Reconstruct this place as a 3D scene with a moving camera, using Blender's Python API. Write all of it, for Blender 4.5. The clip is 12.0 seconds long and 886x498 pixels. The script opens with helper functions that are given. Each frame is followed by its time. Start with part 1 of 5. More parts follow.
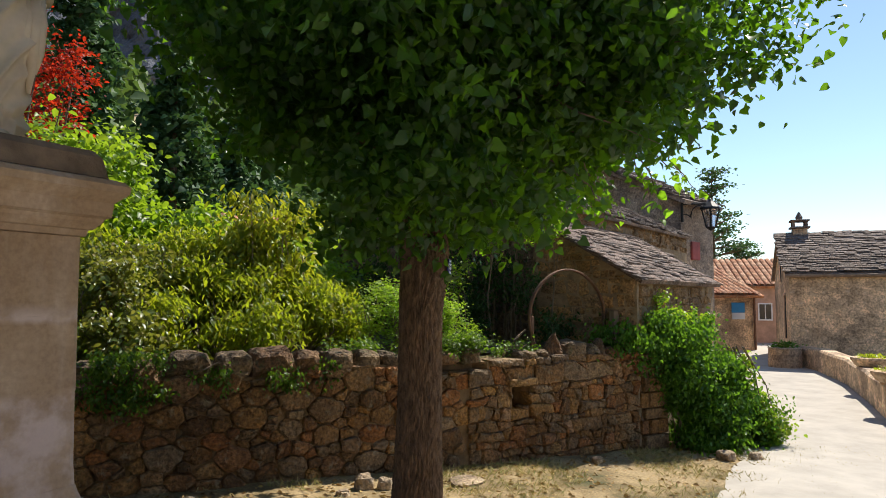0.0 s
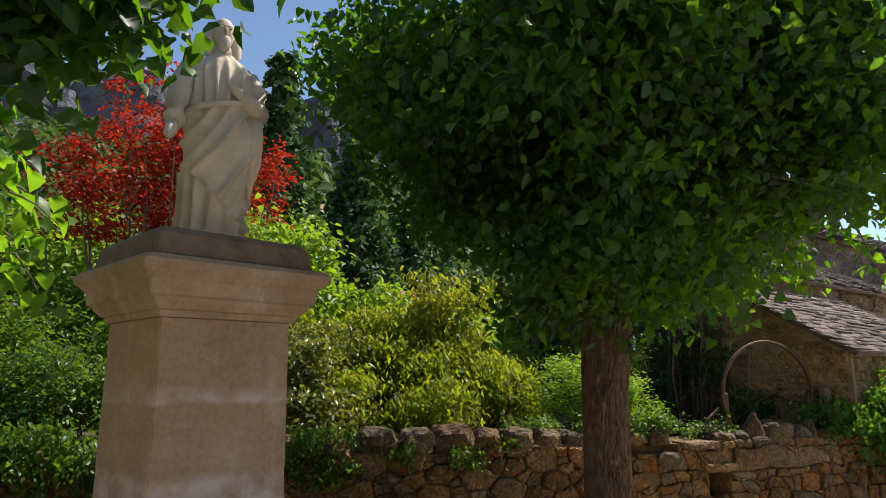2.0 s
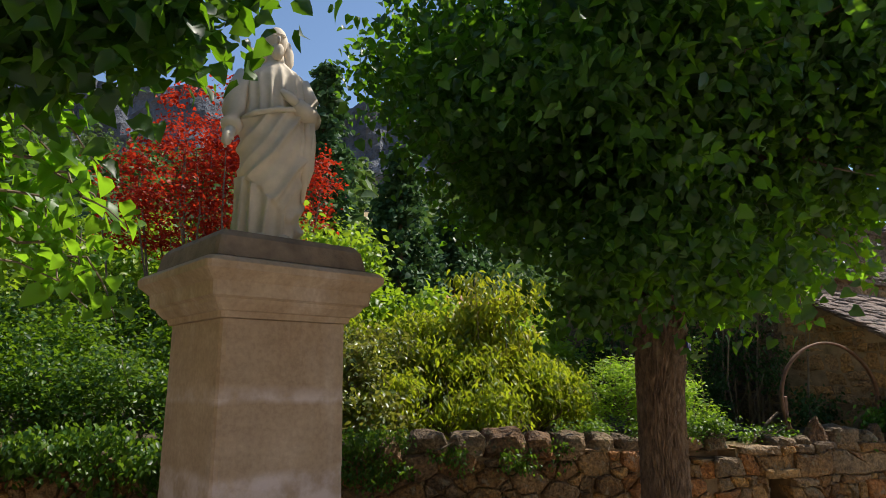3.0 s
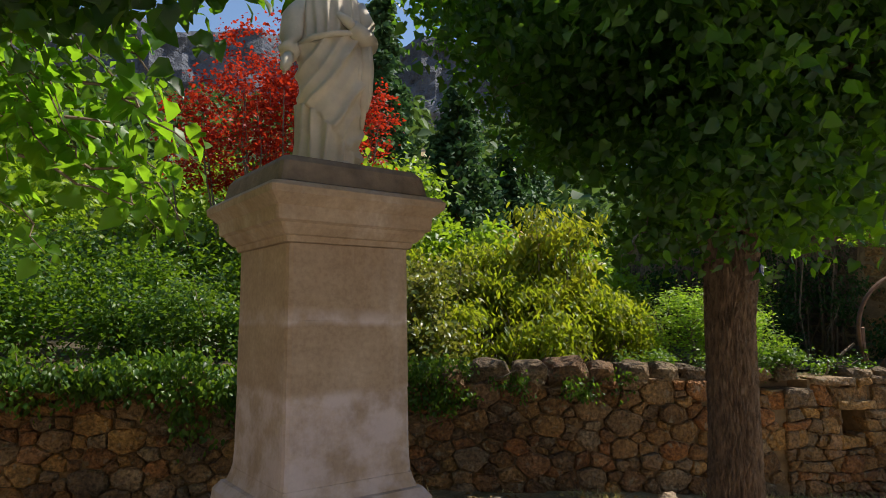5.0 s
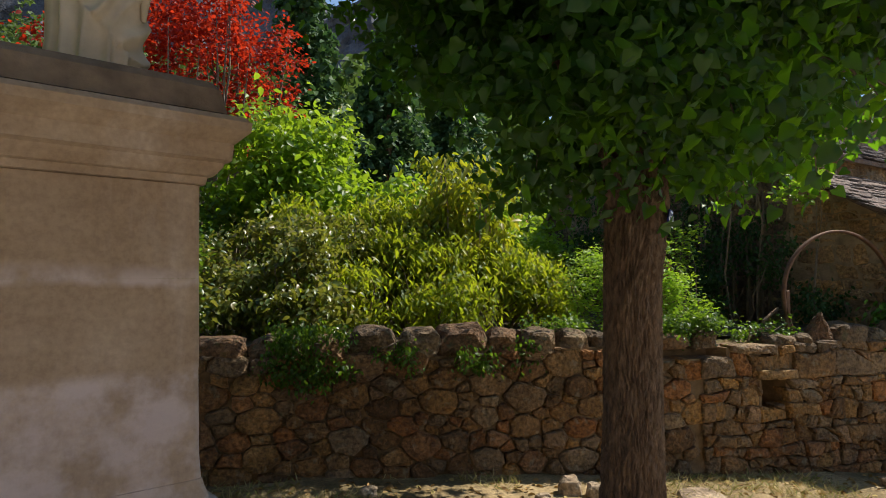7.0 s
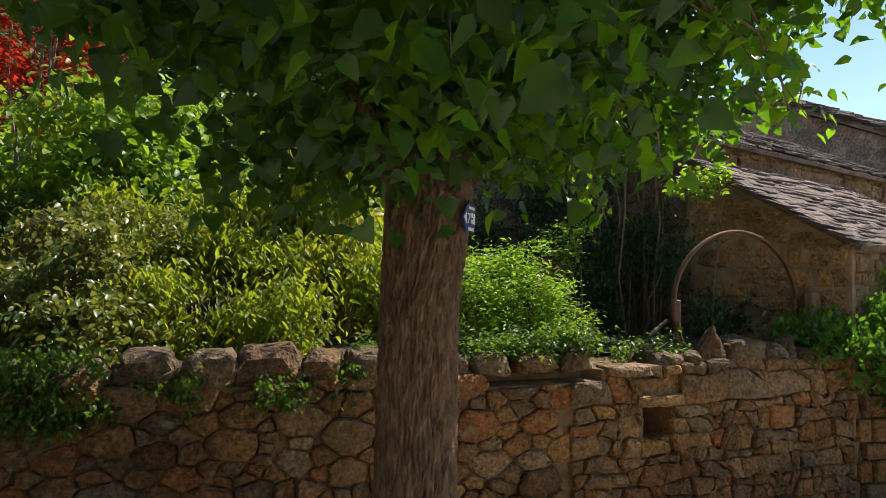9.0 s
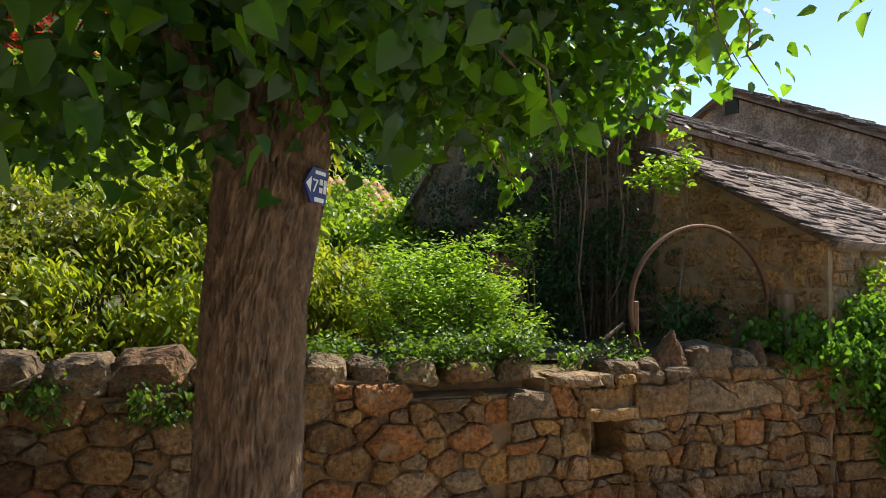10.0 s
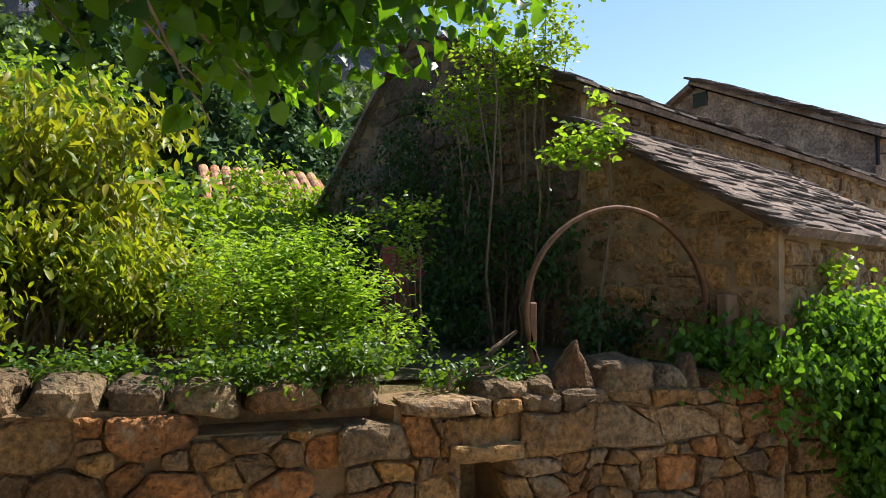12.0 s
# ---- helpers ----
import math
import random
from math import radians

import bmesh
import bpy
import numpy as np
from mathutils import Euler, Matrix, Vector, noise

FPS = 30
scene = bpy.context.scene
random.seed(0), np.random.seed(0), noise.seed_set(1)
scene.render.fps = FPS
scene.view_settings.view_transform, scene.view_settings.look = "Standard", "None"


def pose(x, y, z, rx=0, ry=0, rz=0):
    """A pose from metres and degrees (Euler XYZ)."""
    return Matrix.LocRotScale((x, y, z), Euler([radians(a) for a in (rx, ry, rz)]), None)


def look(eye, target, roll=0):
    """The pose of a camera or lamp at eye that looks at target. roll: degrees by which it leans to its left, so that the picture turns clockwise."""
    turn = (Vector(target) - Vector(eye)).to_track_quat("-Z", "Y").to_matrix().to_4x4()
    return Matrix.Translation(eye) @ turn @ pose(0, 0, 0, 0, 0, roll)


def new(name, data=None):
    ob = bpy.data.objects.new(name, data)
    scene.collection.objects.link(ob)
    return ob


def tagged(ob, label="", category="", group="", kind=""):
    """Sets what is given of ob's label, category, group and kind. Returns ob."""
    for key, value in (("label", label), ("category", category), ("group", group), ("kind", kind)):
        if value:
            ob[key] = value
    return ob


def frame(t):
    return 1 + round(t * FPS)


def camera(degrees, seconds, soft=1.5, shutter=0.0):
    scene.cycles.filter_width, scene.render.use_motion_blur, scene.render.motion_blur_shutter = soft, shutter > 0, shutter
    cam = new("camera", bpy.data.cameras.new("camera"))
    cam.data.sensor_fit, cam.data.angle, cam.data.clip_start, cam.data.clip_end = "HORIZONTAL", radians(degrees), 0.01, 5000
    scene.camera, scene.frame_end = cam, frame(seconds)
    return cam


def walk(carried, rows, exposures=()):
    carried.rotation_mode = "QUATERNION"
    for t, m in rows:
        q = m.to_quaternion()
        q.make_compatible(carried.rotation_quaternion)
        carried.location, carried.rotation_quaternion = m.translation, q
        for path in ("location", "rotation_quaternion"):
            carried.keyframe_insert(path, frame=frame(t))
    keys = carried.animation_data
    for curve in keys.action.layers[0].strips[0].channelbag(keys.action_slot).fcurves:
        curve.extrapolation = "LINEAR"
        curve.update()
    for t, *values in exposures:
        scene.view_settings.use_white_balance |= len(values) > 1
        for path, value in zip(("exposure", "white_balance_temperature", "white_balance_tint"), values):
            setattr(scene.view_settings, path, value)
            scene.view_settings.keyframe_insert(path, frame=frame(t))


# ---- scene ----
cam = camera(68.8, 12.0, soft=0.7)
PATH = [
    (0, (-1.985, -5.332, 1.465), (-0.950, -3.628, 1.613), 0.15),
    (0.5, (-2.003, -5.359, 1.484), (-1.093, -3.590, 1.694), 0.13),
    (1, (-2.018, -5.340, 1.489), (-1.220, -3.529, 1.775), -0.04),
    (1.5, (-2.037, -5.333, 1.502), (-1.368, -3.477, 1.832), -0.09),
    (2, (-2.052, -5.324, 1.507), (-1.495, -3.438, 1.871), -0.14),
    (2.5, (-2.068, -5.332, 1.491), (-1.590, -3.428, 1.875), -0.26),
    (3, (-2.098, -5.314, 1.475), (-1.668, -3.399, 1.859), -0.26),
    (3.5, (-2.122, -5.318, 1.460), (-1.745, -3.387, 1.816), -0.15),
    (3.7, (-2.155, -5.312, 1.476), (-1.792, -3.371, 1.798), -0.19),
    (5.3, (-2.070, -5.235, 1.390), (-1.819, -3.259, 1.563), -0.30),
    (5.5, (-2.011, -5.156, 1.386), (-1.755, -3.178, 1.536), -0.30),
    (6, (-1.844, -4.990, 1.395), (-1.575, -3.012, 1.511), -0.29),
    (6.5, (-1.677, -4.782, 1.385), (-1.367, -2.809, 1.482), -0.21),
    (7, (-1.489, -4.600, 1.383), (-1.080, -2.644, 1.471), -0.18),
    (7.2, (-1.383, -4.550, 1.380), (-0.935, -2.603, 1.461), -0.26),
    (8.8, (-0.577, -3.920, 1.510), (-0.020, -2.000, 1.567), 0.13),
    (9, (-0.462, -3.855, 1.487), (0.102, -1.937, 1.549), 0.12),
    (9.5, (-0.169, -3.696, 1.474), (0.405, -1.781, 1.549), 0.23),
    (10, (0.083, -3.486, 1.428), (0.666, -1.575, 1.506), 0.51),
    (10.5, (0.321, -3.299, 1.418), (0.919, -1.392, 1.499), 0.42),
    (11, (0.609, -3.149, 1.409), (1.226, -1.248, 1.493), 0.50),
    (11.5, (0.866, -2.998, 1.385), (1.483, -1.098, 1.476), 0.60),
    (12, (1.097, -2.770, 1.369), (1.717, -0.871, 1.466), 0.68),
]
walk(cam, [(t, look(eye, target, roll)) for t, eye, target, roll in PATH],
     exposures=[(0.0, 0.55), (2.0, 0.48), (7.0, 0.46), (8.8, 0.65), (9.5, 0.80), (10.2, 0.95), (11.0, 0.92), (12.0, 0.90)])

# ---- world, sun ----
SUN_TO = Vector((0.61, 0.15, 0.78)).normalized()
world = bpy.data.worlds.new("sky")
scene.world = world
world.use_nodes = True
wn = world.node_tree.nodes
sky = wn.new("ShaderNodeTexSky")
sky.sky_type = "NISHITA"
sky.sun_disc = False
sky.sun_elevation = math.asin(SUN_TO.z)
sky.sun_rotation = math.atan2(SUN_TO.x, SUN_TO.y)
sky.air_density, sky.dust_density, sky.ozone_density = 1.0, 0.1, 1.8
wn["Background"].inputs["Strength"].default_value = 0.115
world.node_tree.links.new(sky.outputs["Color"], wn["Background"].inputs["Color"])
sun = new("sun", bpy.data.lights.new("sun", "SUN"))
sun.data.energy, sun.data.angle, sun.data.color = 5.0, radians(0.53), (1.0, 0.93, 0.82)
sun.matrix_world = look((0, 0, 30), Vector((0, 0, 30)) - SUN_TO)


# ---- materials ----
def material(name, rough=0.8, metal=0.0):
    m = bpy.data.materials.new(name)
    m.use_nodes = True
    b = m.node_tree.nodes["Principled BSDF"]
    b.inputs["Roughness"].default_value = rough
    b.inputs["Metallic"].default_value = metal
    return m, m.node_tree.nodes, m.node_tree.links, b


def ramp(nodes, stops):
    r = nodes.new("ShaderNodeValToRGB")
    e = r.color_ramp.elements
    while len(e) < len(stops):
        e.new(0.5)
    for el, (p, c) in zip(e, stops):
        el.position, el.color = p, (*c, 1)
    return r


def mixed(nodes, links, a, b, fac, kind="MIX"):
    m = nodes.new("ShaderNodeMix")
    m.data_type, m.blend_type = "RGBA", kind
    for sock, v in ((m.inputs["Factor"], fac), (m.inputs["A"], a), (m.inputs["B"], b)):
        if hasattr(v, "is_output"):
            links.new(v, sock)
        else:
            sock.default_value = v if isinstance(v, float) else (*v, 1)
    return m.outputs["Result"]


def tex(nodes, links, scale, detail=6.0, kind="ShaderNodeTexNoise", coords="Object", stretch=None, rough=0.6):
    co = nodes.new("ShaderNodeTexCoord").outputs[coords]
    if stretch:
        mp = nodes.new("ShaderNodeMapping")
        mp.inputs["Scale"].default_value = stretch
        links.new(co, mp.inputs["Vector"])
        co = mp.outputs["Vector"]
    n = nodes.new(kind)
    n.inputs["Scale"].default_value = scale
    if kind == "ShaderNodeTexNoise":
        n.inputs["Detail"].default_value = detail
        n.inputs["Roughness"].default_value = rough
    links.new(co, n.inputs["Vector"])
    return n


def bump(nodes, links, b, height, strength=0.5, distance=0.02):
    k = nodes.new("ShaderNodeBump")
    k.inputs["Strength"].default_value, k.inputs["Distance"].default_value = strength, distance
    links.new(height, k.inputs["Height"])
    links.new(k.outputs["Normal"], b.inputs["Normal"])


def stone_material(name, colours, spot, rough=0.9, island=False, scale=9.0, coords="Object", bstr=0.6, bdist=0.02, cells=0.0):
    """Weathered stone: a colour for each piece, mottling, lichen spots and a rough face."""
    m, n, l, b = material(name, rough)
    pick = n.new("ShaderNodeNewGeometry").outputs["Random Per Island"] if island else n.new("ShaderNodeObjectInfo").outputs["Random"]
    r = ramp(n, [(i / (len(colours) - 1), c) for i, c in enumerate(colours)])
    l.new(pick, r.inputs["Fac"])
    big = tex(n, l, scale * 0.35, 4, coords=coords)
    fine = tex(n, l, scale * 4, 8, coords=coords)
    g = ramp(n, [(0.3, (0.50, 0.48, 0.46)), (0.7, (1.32, 1.26, 1.18))])
    l.new(big.outputs["Fac"], g.inputs["Fac"])
    c = mixed(n, l, r.outputs["Color"], g.outputs["Color"], 0.9, "MULTIPLY")
    soil = tex(n, l, scale * 0.11, 5, coords=coords)
    g4 = ramp(n, [(0.38, (0.55, 0.48, 0.42)), (0.58, (1.08, 1.05, 1.0))])
    l.new(soil.outputs["Fac"], g4.inputs["Fac"])
    c = mixed(n, l, c, g4.outputs["Color"], 0.8, "MULTIPLY")
    g2 = ramp(n, [(0.36, (0.48, 0.46, 0.44)), (0.64, (1.34, 1.30, 1.25))])
    l.new(fine.outputs["Fac"], g2.inputs["Fac"])
    c = mixed(n, l, c, g2.outputs["Color"], 0.9, "MULTIPLY")
    if cells:
        vo = tex(n, l, cells, kind="ShaderNodeTexVoronoi", coords=coords, stretch=(1, 1, 1.6))
        sx = n.new("ShaderNodeSeparateColor")
        l.new(vo.outputs["Color"], sx.inputs[0])
        g3 = ramp(n, [(0.1, (0.62, 0.58, 0.55)), (0.5, (0.95, 0.92, 0.9)), (0.9, (1.2, 1.15, 1.05))])
        l.new(sx.outputs[0], g3.inputs["Fac"])
        c = mixed(n, l, c, g3.outputs["Color"], 0.7, "MULTIPLY")
    lich = tex(n, l, scale * 1.3, 5, coords=coords)
    k = ramp(n, [(0.58, (0, 0, 0)), (0.68, (1, 1, 1))])
    l.new(lich.outputs["Fac"], k.inputs["Fac"])
    sc = n.new("ShaderNodeMath")
    sc.operation = "MULTIPLY"
    sc.inputs[1].default_value = 0.55
    l.new(k.outputs["Color"], sc.inputs[0])
    c = mixed(n, l, c, spot, sc.outputs[0])
    l.new(c, b.inputs["Base Color"])
    med = tex(n, l, scale * 1.7, 5, coords=coords)
    hs = n.new("ShaderNodeMath")
    hs.operation = "MULTIPLY_ADD"
    hs.inputs[1].default_value = 2.2
    l.new(med.outputs["Fac"], hs.inputs[0])
    l.new(fine.outputs["Fac"], hs.inputs[2])
    bump(n, l, b, hs.outputs[0], bstr, bdist)
    return m


def leaf_material(name, colours, trans=0.5, back=(0.35, 0.55, 0.05), rough=0.45, spec=0.5):
    """Leaves: a colour for each leaf, glossy on top, light shining through."""
    m, n, l, b = material(name, rough)
    geo = n.new("ShaderNodeNewGeometry")
    r = ramp(n, [(i / (len(colours) - 1), c) for i, c in enumerate(colours)])
    l.new(geo.outputs["Random Per Island"], r.inputs["Fac"])
    big = tex(n, l, 1.6, 3)
    g = ramp(n, [(0.35, (0.72, 0.74, 0.7)), (0.65, (1.15, 1.15, 1.1))])
    l.new(big.outputs["Fac"], g.inputs["Fac"])
    c = mixed(n, l, r.outputs["Color"], g.outputs["Color"], 0.8, "MULTIPLY")
    l.new(c, b.inputs["Base Color"])
    b.inputs["Specular IOR Level"].default_value = spec
    t = n.new("ShaderNodeBsdfTranslucent")
    tc = mixed(n, l, c, back, 0.55)
    l.new(tc, t.inputs["Color"])
    mx = n.new("ShaderNodeMixShader")
    mx.inputs["Fac"].default_value = trans
    l.new(b.outputs["BSDF"], mx.inputs[1])
    l.new(t.outputs["BSDF"], mx.inputs[2])
    l.new(mx.outputs["Shader"], n["Material Output"].inputs["Surface"])
    return m


def plain_material(name, colour, rough=0.7, metal=0.0, vary=0.25, scale=6.0, bstr=0.2, bdist=0.01, stretch=None):
    m, n, l, b = material(name, rough, metal)
    t = tex(n, l, scale, 7, stretch=stretch)
    g = ramp(n, [(0.3, tuple(x * (1 - vary) for x in colour)), (0.7, tuple(min(1, x * (1 + vary)) for x in colour))])
    l.new(t.outputs["Fac"], g.inputs["Fac"])
    l.new(g.outputs["Color"], b.inputs["Base Color"])
    f = tex(n, l, scale * 7, 6, stretch=stretch)
    bump(n, l, b, f.outputs["Fac"], bstr, bdist)
    return m


def sandstone_material():
    """Cut sandstone: warm grey, pale lime bands, purplish efflorescence low down."""
    m, n, l, b = material("sandstone", 0.88)
    t = tex(n, l, 3.0, 6, stretch=(1, 1, 2.2))
    g = ramp(n, [(0.3, (0.31, 0.215, 0.135)), (0.55, (0.38, 0.275, 0.18)), (0.75, (0.45, 0.34, 0.235))])
    l.new(t.outputs["Fac"], g.inputs["Fac"])
    s = tex(n, l, 1.7, 7, stretch=(2.5, 2.5, 0.5))
    k = ramp(n, [(0.52, (0, 0, 0)), (0.75, (0.6, 0.6, 0.6))])
    l.new(s.outputs["Fac"], k.inputs["Fac"])
    c = mixed(n, l, g.outputs["Color"], (0.56, 0.47, 0.39), k.outputs["Color"])
    f = tex(n, l, 45, 8)
    g2 = ramp(n, [(0.35, (0.82, 0.8, 0.8)), (0.65, (1.1, 1.1, 1.08))])
    l.new(f.outputs["Fac"], g2.inputs["Fac"])
    c = mixed(n, l, c, g2.outputs["Color"], 0.8, "MULTIPLY")
    # pale lime wash-out along the bed joints and a violet salt bloom on the lowest block
    sep = n.new("ShaderNodeSeparateXYZ")
    l.new(n.new("ShaderNodeTexCoord").outputs["Object"], sep.inputs[0])
    wob = n.new("ShaderNodeMath")
    wob.operation = "MULTIPLY_ADD"
    wob.inputs[1].default_value = 0.10
    l.new(s.outputs["Fac"], wob.inputs[0])
    l.new(sep.outputs["Z"], wob.inputs[2])
    bands = ramp(n, [(0.0, (0.45, 0.45, 0.45)), (0.35, (0.55, 0.55, 0.55)), (0.545, (0.75, 0.75, 0.75)), (0.565, (0.05, 0.05, 0.05)), (0.700, (0.0, 0.0, 0.0)), (0.712, (0.75, 0.75, 0.75)), (0.745, (0.0, 0.0, 0.0))])
    half = n.new("ShaderNodeMath")
    half.operation = "MULTIPLY"
    half.inputs[1].default_value = 0.5
    l.new(wob.outputs[0], half.inputs[0])
    l.new(half.outputs[0], bands.inputs["Fac"])
    blot = tex(n, l, 6.0, 7)
    kb = ramp(n, [(0.40, (0.15, 0.15, 0.15)), (0.60, (1, 1, 1))])
    l.new(blot.outputs["Fac"], kb.inputs["Fac"])
    amount = mixed(n, l, bands.outputs["Color"], kb.outputs["Color"], 1.0, "MULTIPLY")
    c = mixed(n, l, c, (0.60, 0.51, 0.50), amount)
    l.new(c, b.inputs["Base Color"])
    bump(n, l, b, f.outputs["Fac"], 0.35, 0.006)
    return m


RUBBLE = [(0.19, 0.11, 0.05), (0.39, 0.225, 0.085), (0.27, 0.18, 0.10), (0.48, 0.28, 0.095), (0.22, 0.155, 0.095), (0.36, 0.265, 0.165), (0.42, 0.19, 0.066), (0.27, 0.155, 0.07)]
M_STONE = stone_material("rubble_stone", RUBBLE, (0.33, 0.28, 0.19), bstr=1.0, bdist=0.035)
M_STONE_J = stone_material("rubble_stone_far", RUBBLE, (0.33, 0.28, 0.19), island=True, bstr=1.0, bdist=0.035)
M_CAP = stone_material("cap_stone", [(0.14, 0.10, 0.06), (0.21, 0.15, 0.09), (0.17, 0.125, 0.08), (0.22, 0.12, 0.055), (0.25, 0.20, 0.13)], (0.12, 0.125, 0.055), bstr=1.0, bdist=0.035)
M_CORE = plain_material("earth_mortar", (0.21, 0.135, 0.068), 0.95, vary=0.45, scale=8, bstr=0.8, bdist=0.02)
M_SAND = sandstone_material()
M_DARKSAND = plain_material("dark_sandstone", (0.20, 0.145, 0.10), 0.9, vary=0.4, scale=7, bstr=0.5)
M_STATUE = plain_material("statue_stone", (0.60, 0.52, 0.41), 0.8, vary=0.16, scale=7, bstr=0.25, bdist=0.006)
M_SLAB = stone_material("roof_slab", [(0.13, 0.10, 0.09), (0.24, 0.195, 0.175), (0.34, 0.285, 0.26), (0.18, 0.145, 0.135), (0.27, 0.20, 0.17)], (0.40, 0.38, 0.33), scale=14, bstr=1.0)
M_TILE = stone_material("terracotta", [(0.42, 0.18, 0.09), (0.55, 0.28, 0.15), (0.62, 0.38, 0.24), (0.48, 0.24, 0.14)], (0.5, 0.42, 0.32), island=True)
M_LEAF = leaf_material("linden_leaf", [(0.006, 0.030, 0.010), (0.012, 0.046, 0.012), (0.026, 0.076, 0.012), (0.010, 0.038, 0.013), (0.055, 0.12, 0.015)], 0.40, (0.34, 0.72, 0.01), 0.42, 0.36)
# brighter copy of the linden leaf: sunlight on the hanging sprays is in its colour
M_LEAF_LIT = leaf_material("linden_leaf_sunlit", [(0.04, 0.11, 0.012), (0.07, 0.17, 0.016), (0.11, 0.23, 0.02)], 0.6, (0.46, 0.84, 0.02), 0.4, 0.4)
M_BUSH = leaf_material("bush_leaf", [(0.04, 0.10, 0.010), (0.11, 0.19, 0.012), (0.22, 0.28, 0.015), (0.07, 0.16, 0.015), (0.32, 0.27, 0.03), (0.05, 0.12, 0.012)], 0.56, (0.62, 0.70, 0.02))
M_GLOSSY = leaf_material("glossy_leaf", [(0.05, 0.09, 0.015), (0.09, 0.13, 0.02), (0.14, 0.16, 0.03), (0.20, 0.17, 0.05)], 0.35, (0.5, 0.5, 0.05), 0.38, 0.5)
M_MULB = leaf_material("bright_leaf", [(0.06, 0.14, 0.012), (0.12, 0.23, 0.02), (0.20, 0.30, 0.025), (0.26, 0.33, 0.03)], 0.5, (0.46, 0.66, 0.02))
M_SHRUB = leaf_material("shrub_leaf", [(0.015, 0.05, 0.010), (0.03, 0.085, 0.012), (0.06, 0.14, 0.018), (0.10, 0.17, 0.02), (0.02, 0.06, 0.012)], 0.42, (0.32, 0.52, 0.02), 0.42, 0.4)
M_GARDEN = leaf_material("garden_leaf", [(0.014, 0.045, 0.008), (0.03, 0.085, 0.010), (0.06, 0.14, 0.014), (0.11, 0.19, 0.02)], 0.45, (0.34, 0.56, 0.015), 0.45, 0.4)
# ivy leaf darkened so that its colour carries the gable's shade
M_SHADED_IVY = leaf_material("shade_ivy_leaf", [(0.018, 0.050, 0.014), (0.032, 0.075, 0.018), (0.05, 0.10, 0.022)], 0.3, (0.10, 0.22, 0.02), 0.5, 0.3)
# leaf with sunlight put into its colour, brighter and yellower than M_MULB
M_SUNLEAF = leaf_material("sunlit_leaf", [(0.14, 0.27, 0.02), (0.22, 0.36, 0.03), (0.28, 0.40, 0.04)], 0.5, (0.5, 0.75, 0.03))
M_PEACH = leaf_material("peach_leaf", [(0.08, 0.15, 0.012), (0.17, 0.24, 0.015), (0.28, 0.30, 0.02), (0.36, 0.30, 0.03)], 0.5, (0.6, 0.62, 0.02))
M_IVY = leaf_material("ivy_leaf", [(0.022, 0.07, 0.010), (0.045, 0.13, 0.015), (0.09, 0.21, 0.02), (0.06, 0.16, 0.016)], 0.45, (0.26, 0.5, 0.02), 0.45, 0.35)
M_RED = leaf_material("red_leaf", [(0.12, 0.008, 0.008), (0.26, 0.018, 0.012), (0.40, 0.05, 0.02), (0.16, 0.012, 0.016)], 0.5, (0.85, 0.06, 0.012), 0.5, 0.3)
M_CONIF = leaf_material("needle", [(0.03, 0.075, 0.028), (0.045, 0.11, 0.035), (0.07, 0.135, 0.035)], 0.3, (0.1, 0.2, 0.04), 0.7)
M_WOODS = leaf_material("woods_leaf", [(0.035, 0.075, 0.02), (0.06, 0.115, 0.03), (0.085, 0.14, 0.03), (0.05, 0.09, 0.03)], 0.3, (0.2, 0.32, 0.05), 0.7)
M_BARK = plain_material("bark", (0.18, 0.115, 0.07), 0.95, vary=0.6, scale=30, bstr=0.8, bdist=0.02, stretch=(1, 1, 0.4))
M_TWIG = plain_material("twig", (0.16, 0.12, 0.08), 0.9, vary=0.35, scale=20)
M_BRANCH = plain_material("pale_branch", (0.34, 0.27, 0.19), 0.9, vary=0.3, scale=20)
M_IRON = plain_material("rusty_iron", (0.16, 0.085, 0.05), 0.7, 0.4, vary=0.4, scale=18)
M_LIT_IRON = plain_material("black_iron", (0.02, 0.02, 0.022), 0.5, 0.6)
M_WOOD = plain_material("weathered_wood", (0.22, 0.15, 0.10), 0.85, vary=0.35, scale=10, stretch=(1, 1, 0.15))
M_SHUT = plain_material("red_shutter", (0.32, 0.07, 0.06), 0.7)
M_PLASTER = stone_material("stone_render", [(0.78, 0.63, 0.47), (0.84, 0.69, 0.52)], (0.60, 0.47, 0.34), scale=5, bstr=0.8, cells=4.5)
M_MORTAR = plain_material("lime_mortar", (0.26, 0.185, 0.11), 0.95, vary=0.4, scale=7, bstr=0.9, bdist=0.02)
M_GREYWALL = stone_material("grey_masonry", [(0.40, 0.34, 0.30), (0.46, 0.39, 0.34)], (0.30, 0.25, 0.22), scale=6, bstr=1.0, bdist=0.03, cells=5.5)
M_PINK = plain_material("pink_render", (0.46, 0.30, 0.22), 0.9, vary=0.25, scale=4)
M_ROAD = plain_material("pale_road", (0.41, 0.37, 0.315), 0.92, vary=0.16, scale=2.2, bstr=0.4, bdist=0.008)
# limestone with its shade and the blue haze of distance put into the colour
M_CLIFF = plain_material("hazy_shaded_limestone", (0.11, 0.12, 0.15), 0.95, vary=0.45, scale=0.05, bstr=1.0, bdist=4.0)
M_GLASS, _n, _l, _b = material("window_glass", 0.08)
_b.inputs["Base Color"].default_value = (0.03, 0.035, 0.04, 1)


